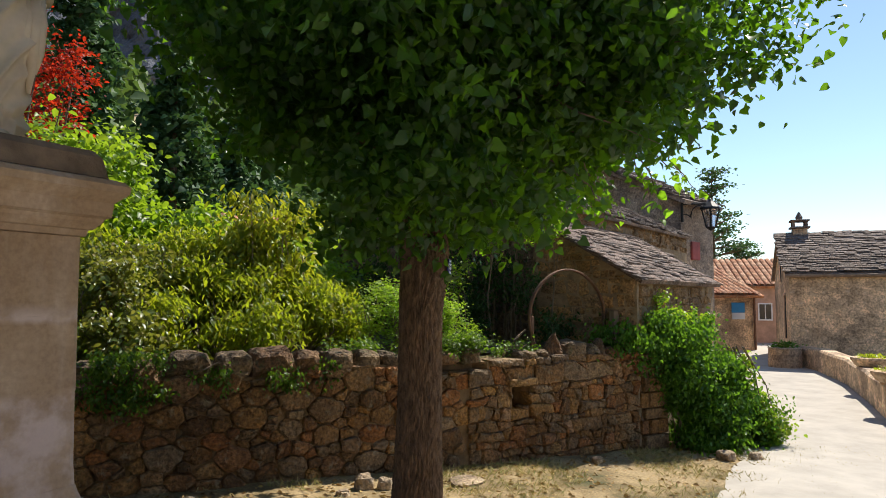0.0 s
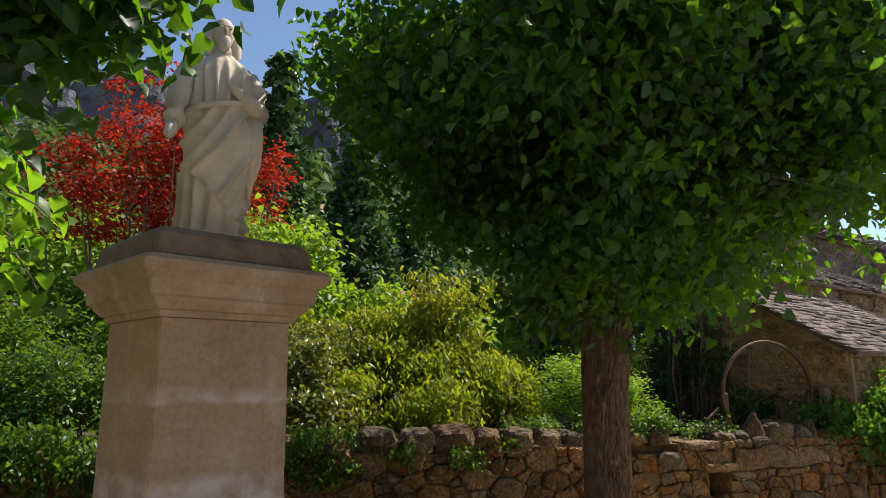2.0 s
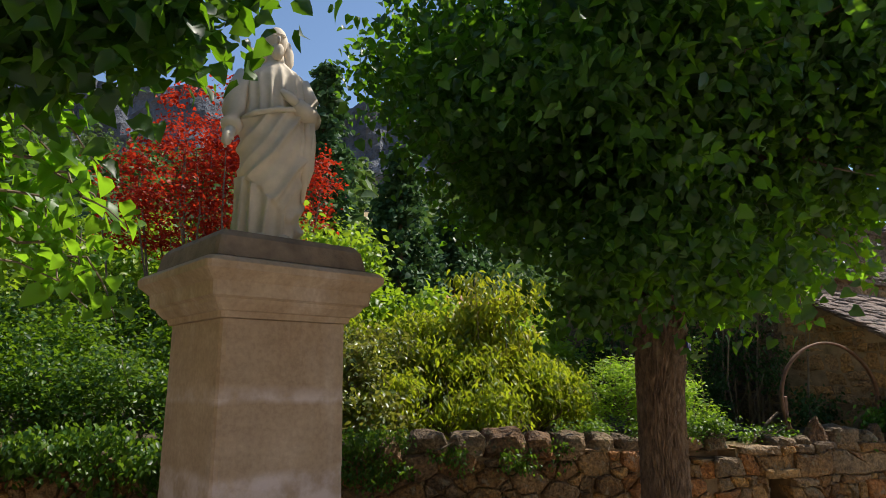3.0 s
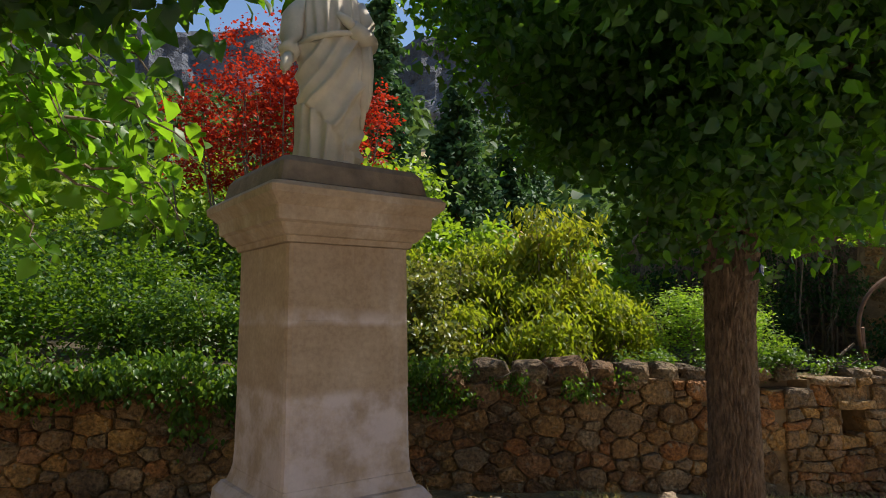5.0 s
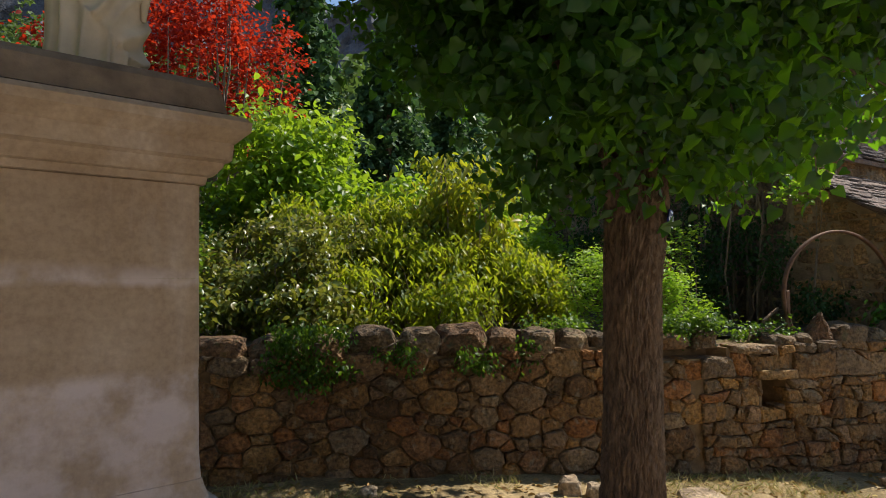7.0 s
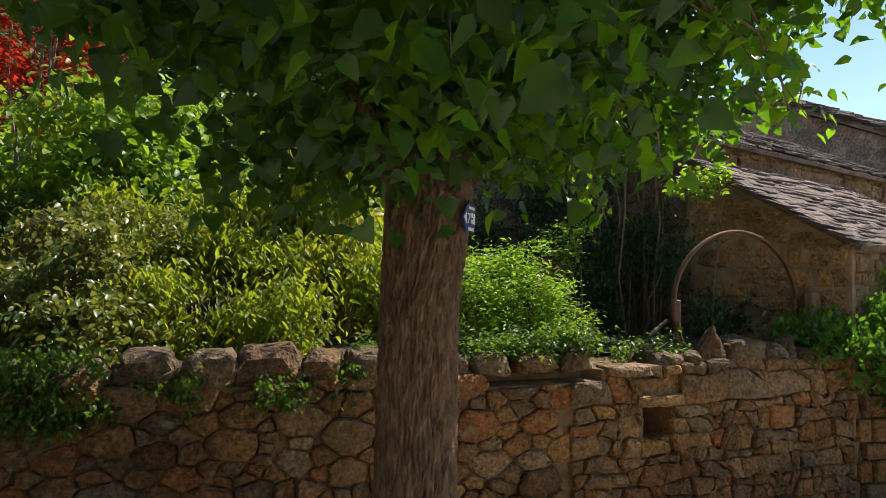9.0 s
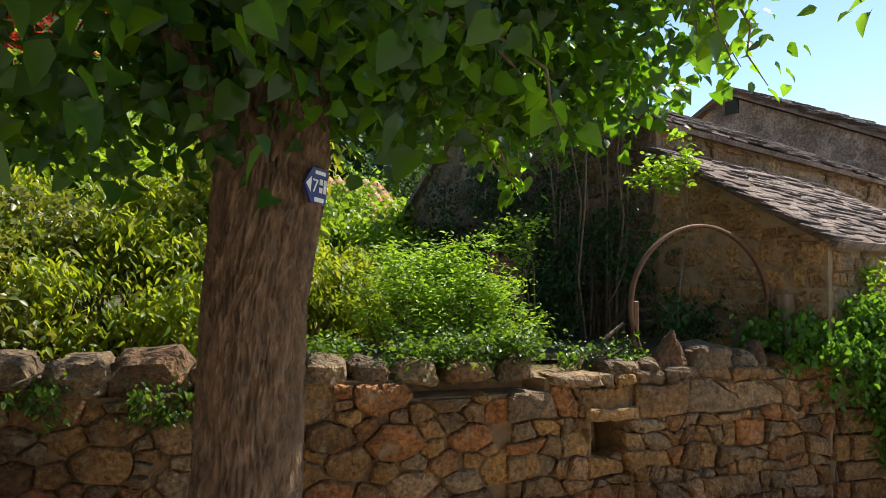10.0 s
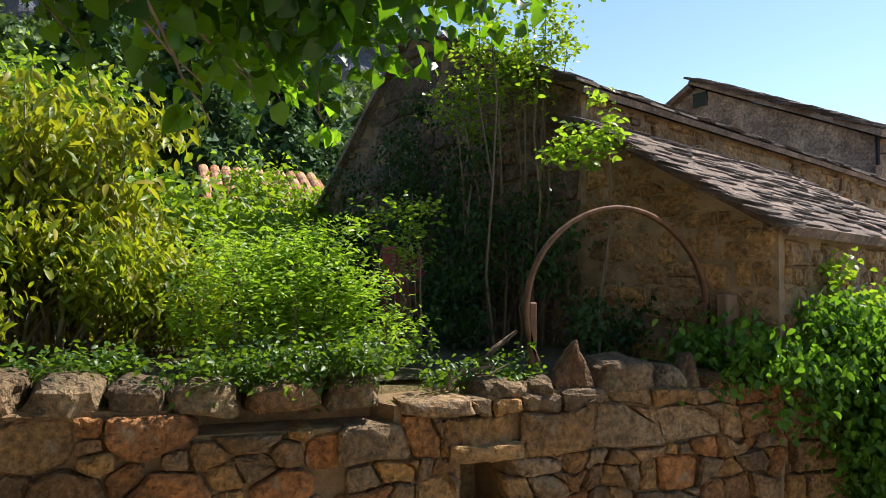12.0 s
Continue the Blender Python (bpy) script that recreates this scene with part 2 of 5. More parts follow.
def ground_material():
    """Dry straw grass over pale dust."""
    m, n, l, b = material("dry_grass_ground", 0.97)
    t = tex(n, l, 1.4, 6)
    g = ramp(n, [(0.32, (0.07, 0.075, 0.025)), (0.45, (0.19, 0.14, 0.065)), (0.6, (0.37, 0.28, 0.15)), (0.75, (0.28, 0.22, 0.13))])
    l.new(t.outputs["Fac"], g.inputs["Fac"])
    f = tex(n, l, 40, 8)
    g2 = ramp(n, [(0.35, (0.6, 0.58, 0.55)), (0.65, (1.25, 1.2, 1.1))])
    l.new(f.outputs["Fac"], g2.inputs["Fac"])
    c = mixed(n, l, g.outputs["Color"], g2.outputs["Color"], 0.85, "MULTIPLY")
    l.new(c, b.inputs["Base Color"])
    bump(n, l, b, f.outputs["Fac"], 0.8, 0.02)
    return m


M_GROUND = ground_material()
M_SOIL = plain_material("garden_soil", (0.07, 0.055, 0.03), 0.97, vary=0.5, scale=3, bstr=0.8, bdist=0.03)
M_STRAW = leaf_material("straw", [(0.42, 0.32, 0.14), (0.50, 0.40, 0.20), (0.30, 0.28, 0.08), (0.12, 0.18, 0.04)], 0.3, (0.5, 0.4, 0.15), 0.8)
M_LITTER = leaf_material("dead_leaf", [(0.30, 0.17, 0.06), (0.42, 0.28, 0.10), (0.22, 0.12, 0.05), (0.48, 0.36, 0.12)], 0.15, (0.4, 0.25, 0.08), 0.8)
M_BLUE = plain_material("blue_enamel", (0.02, 0.03, 0.16), 0.35, vary=0.1)
M_WHITE = plain_material("white_enamel", (0.72, 0.74, 0.78), 0.4, vary=0.06)
M_SKYBLUE = plain_material("blue_panel", (0.03, 0.25, 0.55), 0.5, vary=0.1)


# ---- building helpers ----
def link_mesh(name, me, mat, parent=None, label="", smooth=False):
    if mat is not None and not me.materials:
        me.materials.append(mat)
    if smooth:
        me.polygons.foreach_set("use_smooth", [True] * len(me.polygons))
    ob = new(name, me)
    if parent is not None:
        ob.parent = parent
        ob.matrix_parent_inverse = parent.matrix_basis.inverted()
    if label:
        tagged(ob, label)
    return ob


def part(name, bm, mat, parent=None, label="", smooth=False):
    me = bpy.data.meshes.new(name)
    bm.normal_update()
    bm.to_mesh(me)
    bm.free()
    return link_mesh(name, me, mat, parent, label, smooth)


def thing(name, place, label, category, group="", kind=""):
    ob = new(name)
    ob.empty_display_size = 0.1
    ob.location = place
    bpy.context.view_layer.update()
    return tagged(ob, label, category, group, kind)


def box(bm, lo, hi, m=None):
    v = [bm.verts.new((x, y, z)) for x in (lo[0], hi[0]) for y in (lo[1], hi[1]) for z in (lo[2], hi[2])]
    for f in ((0, 1, 3, 2), (4, 6, 7, 5), (0, 4, 5, 1), (2, 3, 7, 6), (0, 2, 6, 4), (1, 5, 7, 3)):
        bm.faces.new([v[i] for i in f])
    if m is not None:
        bmesh.ops.transform(bm, matrix=m, verts=v)
    return v


def bevelled(lo, hi, r=0.01, seg=2, m=None):
    bm = bmesh.new()
    box(bm, lo, hi)
    bmesh.ops.bevel(bm, geom=bm.edges[:], offset=r, segments=seg, profile=0.6, affect="EDGES")
    if m is not None:
        bmesh.ops.transform(bm, matrix=m, verts=bm.verts[:])
    return bm


def tube(bm, pts, radii, n=8, wobble=0.0, seed=0):
    """A tapered tube along points."""
    rng = random.Random(seed)
    rings = []
    for i, p in enumerate(pts):
        p = Vector(p)
        d = (Vector(pts[min(i + 1, len(pts) - 1)]) - Vector(pts[max(i - 1, 0)])).normalized()
        a = d.cross(Vector((0, 0, 1)) if abs(d.z) < 0.9 else Vector((1, 0, 0))).normalized()
        b = d.cross(a)
        r = radii[i] if isinstance(radii, (list, tuple)) else radii
        rings.append([bm.verts.new(p + (a * math.cos(k / n * math.tau) + b * math.sin(k / n * math.tau)) * r * (1 + wobble * rng.uniform(-1, 1))) for k in range(n)])
    for q, w in zip(rings, rings[1:]):
        for k in range(n):
            bm.faces.new((q[k], q[(k + 1) % n], w[(k + 1) % n], w[k]))
    bm.faces.new(rings[0][::-1])
    bm.faces.new(rings[-1])


LEAF_FORMS = {
    # outline of half a leaf (along, across): the other half mirrors it
    "heart": [(0.0, 0.0), (0.0, 0.33), (0.34, 0.45), (0.70, 0.25), (1.0, 0.0)],
    "lance": [(0.0, 0.0), (0.3, 0.16), (0.65, 0.14), (1.0, 0.0)],
    "oval": [(0.0, 0.0), (0.3, 0.28), (0.7, 0.24), (1.0, 0.0)],
    "needle": [(0.0, 0.0), (0.4, 0.05), (1.0, 0.0)],
    "clump": [(0.0, 0.0), (0.25, 0.42), (0.6, 0.35), (1.0, 0.05)],
}


def leaves(name, centres, size, form, mat, parent, rng, droop=0.5, fold=0.35, label="", spread=0.35, facing=None):
    """One mesh of many folded leaves at the given places."""
    c = np.asarray(centres, float)
    n = len(c)
    half = LEAF_FORMS[form]
    k = len(half)
    spine = np.array([(a, 0, 0) for a, _ in half])
    left = np.array([(a, w, fold * w) for a, w in half[1:-1]])
    right = left * (1, -1, 1)
    tpl = np.vstack([spine, left, right])
    tris = []
    for i in range(k - 1):
        for side in (0, 1):
            off = k + side * (k - 2)
            if i == 0:
                f = (0, 1, off)
            elif i == k - 2:
                f = (i, i + 1, off + i - 1)
            else:
                f = (i, i + 1, off + i, off + i - 1)
            tris.append(f if side else f[::-1])
    tpl[:, 2] -= 0.25 * tpl[:, 0] ** 2
    a = rng.uniform(0, 2 * np.pi, n)
    d = np.stack([np.cos(a), np.sin(a), -droop + rng.normal(0, spread, n)], 1)
    if facing is not None:
        d = d * 0.6 + np.asarray(facing)
    d /= np.linalg.norm(d, axis=1)[:, None]
    up = np.stack([rng.normal(0, 0.8, n), rng.normal(0, 0.8, n), np.ones(n)], 1)
    y = np.cross(up, d)
    y /= np.linalg.norm(y, axis=1)[:, None] + 1e-9
    z = np.cross(d, y)
    s = size * rng.uniform(0.6, 1.25, n)
    v = c[:, None, :] + s[:, None, None] * (tpl[None, :, 0:1] * d[:, None, :] + tpl[None, :, 1:2] * y[:, None, :] + tpl[None, :, 2:3] * z[:, None, :])
    nv = len(tpl)
    me = bpy.data.meshes.new(name)
    counts = np.array([len(f) for f in tris])
    flat = np.concatenate([np.array(f) for f in tris])
    loops = (flat[None, :] + (np.arange(n) * nv)[:, None]).ravel()
    totals = np.tile(counts, n)
    me.vertices.add(n * nv)
    me.vertices.foreach_set("co", v.ravel())
    me.loops.add(len(loops))
    me.loops.foreach_set("vertex_index", loops.astype(np.int32))
    me.polygons.add(len(totals))
    starts = np.concatenate([[0], np.cumsum(totals)[:-1]])
    me.polygons.foreach_set("loop_start", starts.astype(np.int32))
    me.update(calc_edges=True)
    me.validate()
    ob = link_mesh(name, me, mat, parent, label)
    return ob


def clusters(rng, count, per, radius, keep, lo, hi, flat=(1, 1, 0.75)):
    """Leaf places in clumps inside a region."""
    out = []
    lo, hi = np.array(lo), np.array(hi)
    while len(out) < count:
        p = rng.uniform(lo, hi)
        if keep(p):
            out.append(p + rng.normal(0, radius * rng.uniform(0.7, 1.3), (per, 3)) * flat)
    return np.vstack(out), [o.mean(0) for o in out]


def ground_z(x, y=0.0):
    """The lane falls gently along the wall, then runs level."""
    t = min(max((x + 1.2) / 7.2, 0.0), 1.0)
    return -0.40 * t


# ---- large structure: ground, lane, hill, cliff ----
def terrain_z(x, y):
    r, az = math.hypot(x, y), math.atan2(x, y)
    z = ground_z(x)
    if y > 0.3 and x < 4.3:
        z = 0.84 + 0.02 * (y - 0.3)
    side = min(max((radians(38) - az) / radians(24), 0), 1) if az > 0 else min(max((az + radians(120)) / radians(40), 0), 1)
    rise = max(0.0, r - 13.0)
    hill = 0.30 * rise if r < 260 else 0.30 * 247 + 0.02 * (r - 260)
    hill += noise.noise((x * 0.03, y * 0.03, 0)) * min(rise * 0.12, 9)
    far = 0.0
    if r > 300 and y > -200:
        far = min((r - 300) * 0.10, 34) * (0.75 + 0.5 * noise.noise((az * 4, 1, 3)))
    return z + max(hill, 0) * side * side * (3 - 2 * side) + far * (1 - side)


def axis_steps(near, lo, hi):
    out = list(near)
    s = near[-1] - near[-2]
    while out[-1] < hi:
        s *= 1.28
        out.append(out[-1] + s)
    s = near[1] - near[0]
    while out[0] > lo:
        s *= 1.28
        out.insert(0, out[0] - s)
    return out


xs = axis_steps([-9 + 0.25 * i for i in range(53)] + [4.28, 4.36] + [4.6 + 0.25 * i for i in range(30)], -900, 900)
ys = axis_steps([-8 + 0.25 * i for i in range(33)] + [0.22, 0.34] + [0.6 + 0.25 * i for i in range(28)], -900, 900)
gv, gf = [], []
for j, y in enumerate(ys):
    for x in xs:
        near = abs(x) < 12 and abs(y) < 9
        gv.append((x, y, terrain_z(x, y) + (0.02 * noise.noise((x * 1.7, y * 1.7, 5)) if near else 0)))
for j in range(len(ys) - 1):
    for i in range(len(xs) - 1):
        k = j * len(xs) + i
        gf.append((k, k + 1, k + len(xs) + 1, k + len(xs)))
me = bpy.data.meshes.new("ground")
me.from_pydata(gv, [], gf)
ground = tagged(link_mesh("ground", me, M_GROUND, smooth=True), "dry straw-coloured grass and dust beside a lane", "ground", kind="structure")

# the lane: a ribbon with a soft edge, laid over the ground
LANE = [(-14.0, -6.3, 2.6), (-6.0, -5.6, 2.4), (0.0, -4.75, 2.2), (3.2, -3.7, 1.85), (6.0, -2.0, 1.75), (9.0, 0.0, 1.7), (13.0, 2.9, 1.7), (18.0, 7.4, 1.8), (24.0, 13.5, 1.9)]
bm = bmesh.new()
rows = []
steps = []
for (a, b) in zip(LANE, LANE[1:]):
    for i in range(10):
        steps.append(tuple(a[k] + (b[k] - a[k]) * i / 10 for k in range(3)))
steps.append(LANE[-1])
for i, (x, y, w) in enumerate(steps):
    a, b = steps[max(i - 3, 0)], steps[min(i + 3, len(steps) - 1)]
    d = Vector((b[0] - a[0], b[1] - a[1])).normalized()
    nrm = Vector((-d.y, d.x))
    row = []
    for k in range(9):
        s = (k / 4 - 1) * w
        if k in (0, 8):
            s *= 1 + 0.05 * noise.noise((i * 0.7, k, 2))
        px, py = x + nrm.x * s, y + nrm.y * s
        row.append(bm.verts.new((px, py, terrain_z(px, min(py, 0.2)) + 0.035 + (0.012 if 0 < k < 8 else -0.03))))
    rows.append(row)
for a, b in zip(rows, rows[1:]):
    for k in range(8):
        bm.faces.new((a[k], b[k], b[k + 1], a[k + 1]))
tagged(part("road", bm, M_ROAD, smooth=True), "pale sunlit concrete lane curving past the houses", "road", kind="structure")

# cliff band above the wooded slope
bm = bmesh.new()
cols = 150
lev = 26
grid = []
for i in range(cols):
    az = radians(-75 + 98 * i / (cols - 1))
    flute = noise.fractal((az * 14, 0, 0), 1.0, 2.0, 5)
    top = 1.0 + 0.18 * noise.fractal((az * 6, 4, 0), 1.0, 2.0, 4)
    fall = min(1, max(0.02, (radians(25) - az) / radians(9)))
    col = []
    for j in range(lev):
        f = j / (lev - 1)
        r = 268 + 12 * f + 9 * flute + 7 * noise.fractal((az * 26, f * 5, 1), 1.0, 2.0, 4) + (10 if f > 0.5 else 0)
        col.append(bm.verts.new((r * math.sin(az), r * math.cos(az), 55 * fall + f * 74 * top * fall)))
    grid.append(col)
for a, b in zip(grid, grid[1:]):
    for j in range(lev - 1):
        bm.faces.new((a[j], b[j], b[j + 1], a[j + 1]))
tagged(part("backdrop", bm, M_CLIFF), "far limestone cliff, coloured with shade and blue haze, above the wooded slope", "cliff", kind="structure")


# ---- garden retaining wall: core ----
WALL_X0, WALL_X1, WALL_T = -8.0, 4.34, 0.42


def hollow_under_caps(x):
    """Where the bedding under the cap stones has washed out."""
    return 0.92 < x < 1.72


bm = bmesh.new()
n_seg = 160
prev = None
for i in range(n_seg + 1):
    x = WALL_X0 + (WALL_X1 - WALL_X0) * i / n_seg
    top = 0.83 + 0.02 * math.sin(x * 3)
    face = 0.37 if abs(x - 2.20) < 0.075 else 0.032 + 0.012 * noise.noise((x * 3, 0, 0))
    back = 0.19 if hollow_under_caps(x) else face
    low = ground_z(x) - 0.2
    ring = [bm.verts.new(p) for p in ((x, face, low), (x, face, 0.36), (x, face, 0.735), (x, back, 0.745), (x, back, top), (x, WALL_T, top), (x, WALL_T, low))]
    if prev:
        for k in range(7):
            bm.faces.new((prev[k], ring[k], ring[(k + 1) % 7], prev[(k + 1) % 7]))
    else:
        bm.faces.new(ring)
    prev = ring
bm.faces.new(prev[::-1])
garden_wall = tagged(part("wall_garden", bm, M_CORE), "low dry-stone retaining wall of rough ochre rubble", "wall", kind="structure")


# ---- houses ----
def frame_at(x, y, z, ax):
    """A pose with local x along the given heading (degrees from +x)."""
    return pose(x, y, z, 0, 0, ax)


def slab_rows(name, rng, m, length, run, rise, z0, course, wmin, wmax, thick, mat, parent, over=0.12, as_parts=False, limit=300):
    """Courses of thick stone slabs lapped up a roof slope: local x along the eave, y up the slope."""
    slope = math.hypot(run, rise)
    ang = math.atan2(rise, run)
    bm = bmesh.new()
    made = 0
    rows_n = int(slope / course)
    shared = []
    for k in range(6):
        b2 = bmesh.new()
        box(b2, (-0.5, 0, 0), (0.5, 1, 1))
        for v in b2.verts:
            v.co += Vector((rng.uniform(-0.07, 0.07), rng.uniform(-0.1, 0.1), rng.uniform(-0.18, 0.18)))
        bmesh.ops.bevel(b2, geom=[e for e in b2.edges if e.calc_length() > 0.3], offset=0.09, segments=1, affect="EDGES")
        me = bpy.data.meshes.new(name)
        b2.to_mesh(me)
        b2.free()
        me.materials.append(mat)
        shared.append(me)
    cells = []
    for r in range(rows_n + 1):
        x = -over + rng.uniform(-0.1, 0)
        while x < length + over:
            w = rng.uniform(wmin, wmax)
            cells.append((r, x, w))
            x += w + 0.006
    for r, x, w in cells:
        s = -0.10 + r * course + rng.uniform(-0.02, 0.02)
        q = (m @ Matrix.Translation((x + w / 2, 0, z0)) @ Matrix.Rotation(ang, 4, "X") @ Matrix.Translation((0, s, 0.012 + rng.uniform(0, 0.012)))
             @ Matrix.Rotation(rng.uniform(-0.035, 0.035) + math.atan2(thick, course * 1.5) * -0.9, 4, "X") @ Matrix.Rotation(rng.uniform(-0.04, 0.04), 4, "Z")
             @ Matrix.Diagonal((w, course * 1.55, thick * rng.uniform(0.7, 1.3), 1)))
        q = q @ Matrix.Translation((0, 0, 0.25))
        if as_parts and made < limit:
            ob = new(name, shared[rng.randrange(6)])
            ob.parent = parent
            ob.matrix_basis = parent.matrix_basis.inverted() @ q
            made += 1
        else:
            src = shared[rng.randrange(6)]
            vs = [bm.verts.new(q @ v.co) for v in src.vertices]
            for p in src.polygons:
                bm.faces.new([vs[i] for i in p.vertices])
    if len(bm.verts):
        ob = part(name + "s", bm, mat, parent)
        tagged(ob, kind="stuff")
    else:
        bm.free()


def gable_shell(m, length, depth, eave_f, ridge, eave_b, ridge_at, thick=0.3, z0=-0.7):
    """Solid walls of a gabled house: local x along the front, y to the back; gables at both ends."""
    bm = bmesh.new()
    prof = [(0, z0), (0, eave_f), (ridge_at, ridge), (depth, eave_b), (depth, z0)]
    ends = []
    for x in (0, length):
        ends.append([bm.verts.new(m @ Vector((x, y, z))) for y, z in prof])
    k = len(prof)
    bm.faces.new(ends[0][::-1])
    bm.faces.new(ends[1])
    for i in range(k):
        bm.faces.new((ends[0][i], ends[0][(i + 1) % k], ends[1][(i + 1) % k], ends[1][i]))
    bmesh.ops.recalc_face_normals(bm, faces=bm.faces[:])
    return bm


def roof_deck(m, length, y0, z0, y1, z1, over=0.1, t=0.06):
    bm = bmesh.new()
    d = Vector((0, y1 - y0, z1 - z0)).normalized()
    nrm = Vector((0, -d.z, d.y))
    a, b = Vector((0, y0, z0)) - d * over, Vector((0, y1, z1))
    vs = []
    for x in (-over, length + over):
        for p in (a, b, b + nrm * t, a + nrm * t):
            vs.append(bm.verts.new(m @ (Vector((x, 0, 0)) + p)))
    for f in ((3, 2, 1, 0), (4, 5, 6, 7), (0, 1, 5, 4), (1, 2, 6, 5), (2, 3, 7, 6), (3, 0, 4, 7)):
        bm.faces.new([vs[i] for i in f])
    bmesh.ops.recalc_face_normals(bm, faces=bm.faces[:])
    return bm


rngh = random.Random(11)
AX = math.degrees(math.atan2(0.37, 0.93))
HA = frame_at(3.92, 0.0, 0, AX)

# stone lean-to at the end of the garden wall
lean_to = thing("stone_lean_to", (3.86, 0, 0), "low rubble-stone outbuilding with a stone-slab roof above the lane", "house")
bm = bmesh.new()
LEAN = 3.3
prof = [(0, -0.8), (0, 1.66), (1.34, 2.46), (1.34, -0.8)]
e = [[bm.verts.new(HA @ Vector((x, y, z))) for y, z in prof] for x in (0, LEAN)]
for f in (e[0][::-1], e[1]):
    bm.faces.new(f)
for i in range(4):
    bm.faces.new((e[0][i], e[0][(i + 1) % 4], e[1][(i + 1) % 4], e[1][i]))
bmesh.ops.recalc_face_normals(bm, faces=bm.faces[:])
part("wall", bm, M_MORTAR, lean_to)
part("roof", roof_deck(HA, LEAN, 0, 1.68, 1.36, 2.49), M_SLAB, lean_to)

# taller barn behind it, its gable turned to the garden
barn = thing("stone_barn", (3.4, 1.3, 0), "tall stone barn with a shaded grey gable and slab roof", "house")
HB = HA @ Matrix.Translation((0.03, 1.36, 0))
BARN = 6.6
part("wall", gable_shell(HB, BARN, 4.0, 2.72, 3.72, 1.90, 2.05), M_MORTAR, barn)
part("roof", roof_deck(HB, BARN, 0, 2.735, 2.05, 3.735, 0.1, 0.05), M_SLAB, barn)
part("roof", roof_deck(HB, BARN, 4.0, 1.915, 2.05, 3.735, 0.1, 0.05), M_SLAB, barn)

# house with the wall lantern
lantern_house = thing("lantern_house", (10.4, 4.5, 0), "tall old stone house with a shaded gable and red shutter", "house")
HD = frame_at(10.4, 4.5, 0, 12)
part("wall", gable_shell(HD, 1.65, 6.7, 3.65, 5.25, 3.6, 3.3), M_GREYWALL, lantern_house)
part("roof", roof_deck(HD, 1.65, 0, 3.68, 3.3, 5.29, 0.18, 0.1), M_SLAB, lantern_house)
part("roof", roof_deck(HD, 1.65, 6.7, 3.63, 3.3, 5.29, 0.18, 0.1), M_SLAB, lantern_house)

# slab-roofed house across the lane
HE = frame_at(15.4, 4.95, -0.4, -54)
slab_house = thing("slab_house", (15.4, 4.95, -0.4), "long stone house with a grey stone-slab roof behind a parapet", "house")
part("wall", gable_shell(HE, 11.0, 4.6, 2.5, 3.72, 2.5, 2.3), M_PLASTER, slab_house)
part("roof", roof_deck(HE, 11.0, 0, 2.53, 2.3, 3.77, 0.1, 0.07), M_SLAB, slab_house)
part("roof", roof_deck(HE, 11.0, 4.6, 2.53, 2.3, 3.77, 0.1, 0.07), M_SLAB, slab_house)

# low house with the sign, and pink house behind it
HS = frame_at(17.0, 9.3, -0.8, -20)
sign_house = thing("low_house", (17.0, 9.3, -0.4), "low stone house end with a pink tiled roof and blue sign", "house")
part("wall", gable_shell(HS, 2.4, 4.0, 2.3, 3.1, 2.3, 2.0), M_PLASTER, sign_house)
part("roof", roof_deck(HS, 2.4, 0, 2.33, 2.0, 3.15, 0.2, 0.1), M_TILE, sign_house)
part("roof", roof_deck(HS, 2.4, 4.0, 2.33, 2.0, 3.15, 0.2, 0.1), M_TILE, sign_house)
HP = frame_at(20.3, 13.0, -1.4, -42)
pink_house = thing("pink_house", (20.3, 13.0, -0.4), "pink rendered house with a terracotta tiled roof", "house")
part("wall", gable_shell(HP, 5.0, 5.0, 3.3, 4.4, 3.3, 2.5), M_PINK, pink_house)
part("roof", roof_deck(HP, 5.0, 0, 3.33, 2.5, 4.45, 0.2, 0.1), M_TILE, pink_house)
part("roof", roof_deck(HP, 5.0, 5.0, 3.33, 2.5, 4.45, 0.2, 0.1), M_TILE, pink_house)

# parapet along the lane
bm = bmesh.new()
PA = [(16.1, 5.3), (14.6, 3.6), (12.6, 1.9), (10.6, 0.55), (8.6, -0.75), (6.6, -2.3), (4.6, -4.2)]
prev = None
for (x, y), (x2, y2) in zip(PA, PA[1:]):
    for i in range(8):
        px, py = x + (x2 - x) * i / 8, y + (y2 - y) * i / 8
        d = Vector((x2 - x, y2 - y)).normalized()
        q = Vector((-d.y, d.x)) * 0.2
        h = 0.62 + 0.03 * noise.noise((px, py, 0))
        z = ground_z(px) - 0.1
        ring = [bm.verts.new((px + s * q.x, py + s * q.y, zz)) for s, zz in ((1, z), (1, z + h), (0.8, z + h + 0.05), (-0.8, z + h + 0.05), (-1, z + h), (-1, z))]
        if prev:
            for k in range(6):
                bm.faces.new((prev[k], ring[k], ring[(k + 1) % 6], prev[(k + 1) % 6]))
        else:
            bm.faces.new(ring)
        prev = ring
bm.faces.new(prev[::-1])
bmesh.ops.recalc_face_normals(bm, faces=bm.faces[:])
tagged(part("wall_parapet", bm, M_PLASTER), "low rendered stone parapet along the lane", "parapet", kind="structure")


# unseen plain wall, added to close the lane behind the walker and block skylight
bm = bevelled((-16, -9.6, -0.6), (3.2, -9.0, 5.2), 0.03, 1)
tagged(part("wall_across_lane", bm, M_PLASTER), "plain ochre wall added out of view behind the walker to block sky light", "wall", kind="structure")


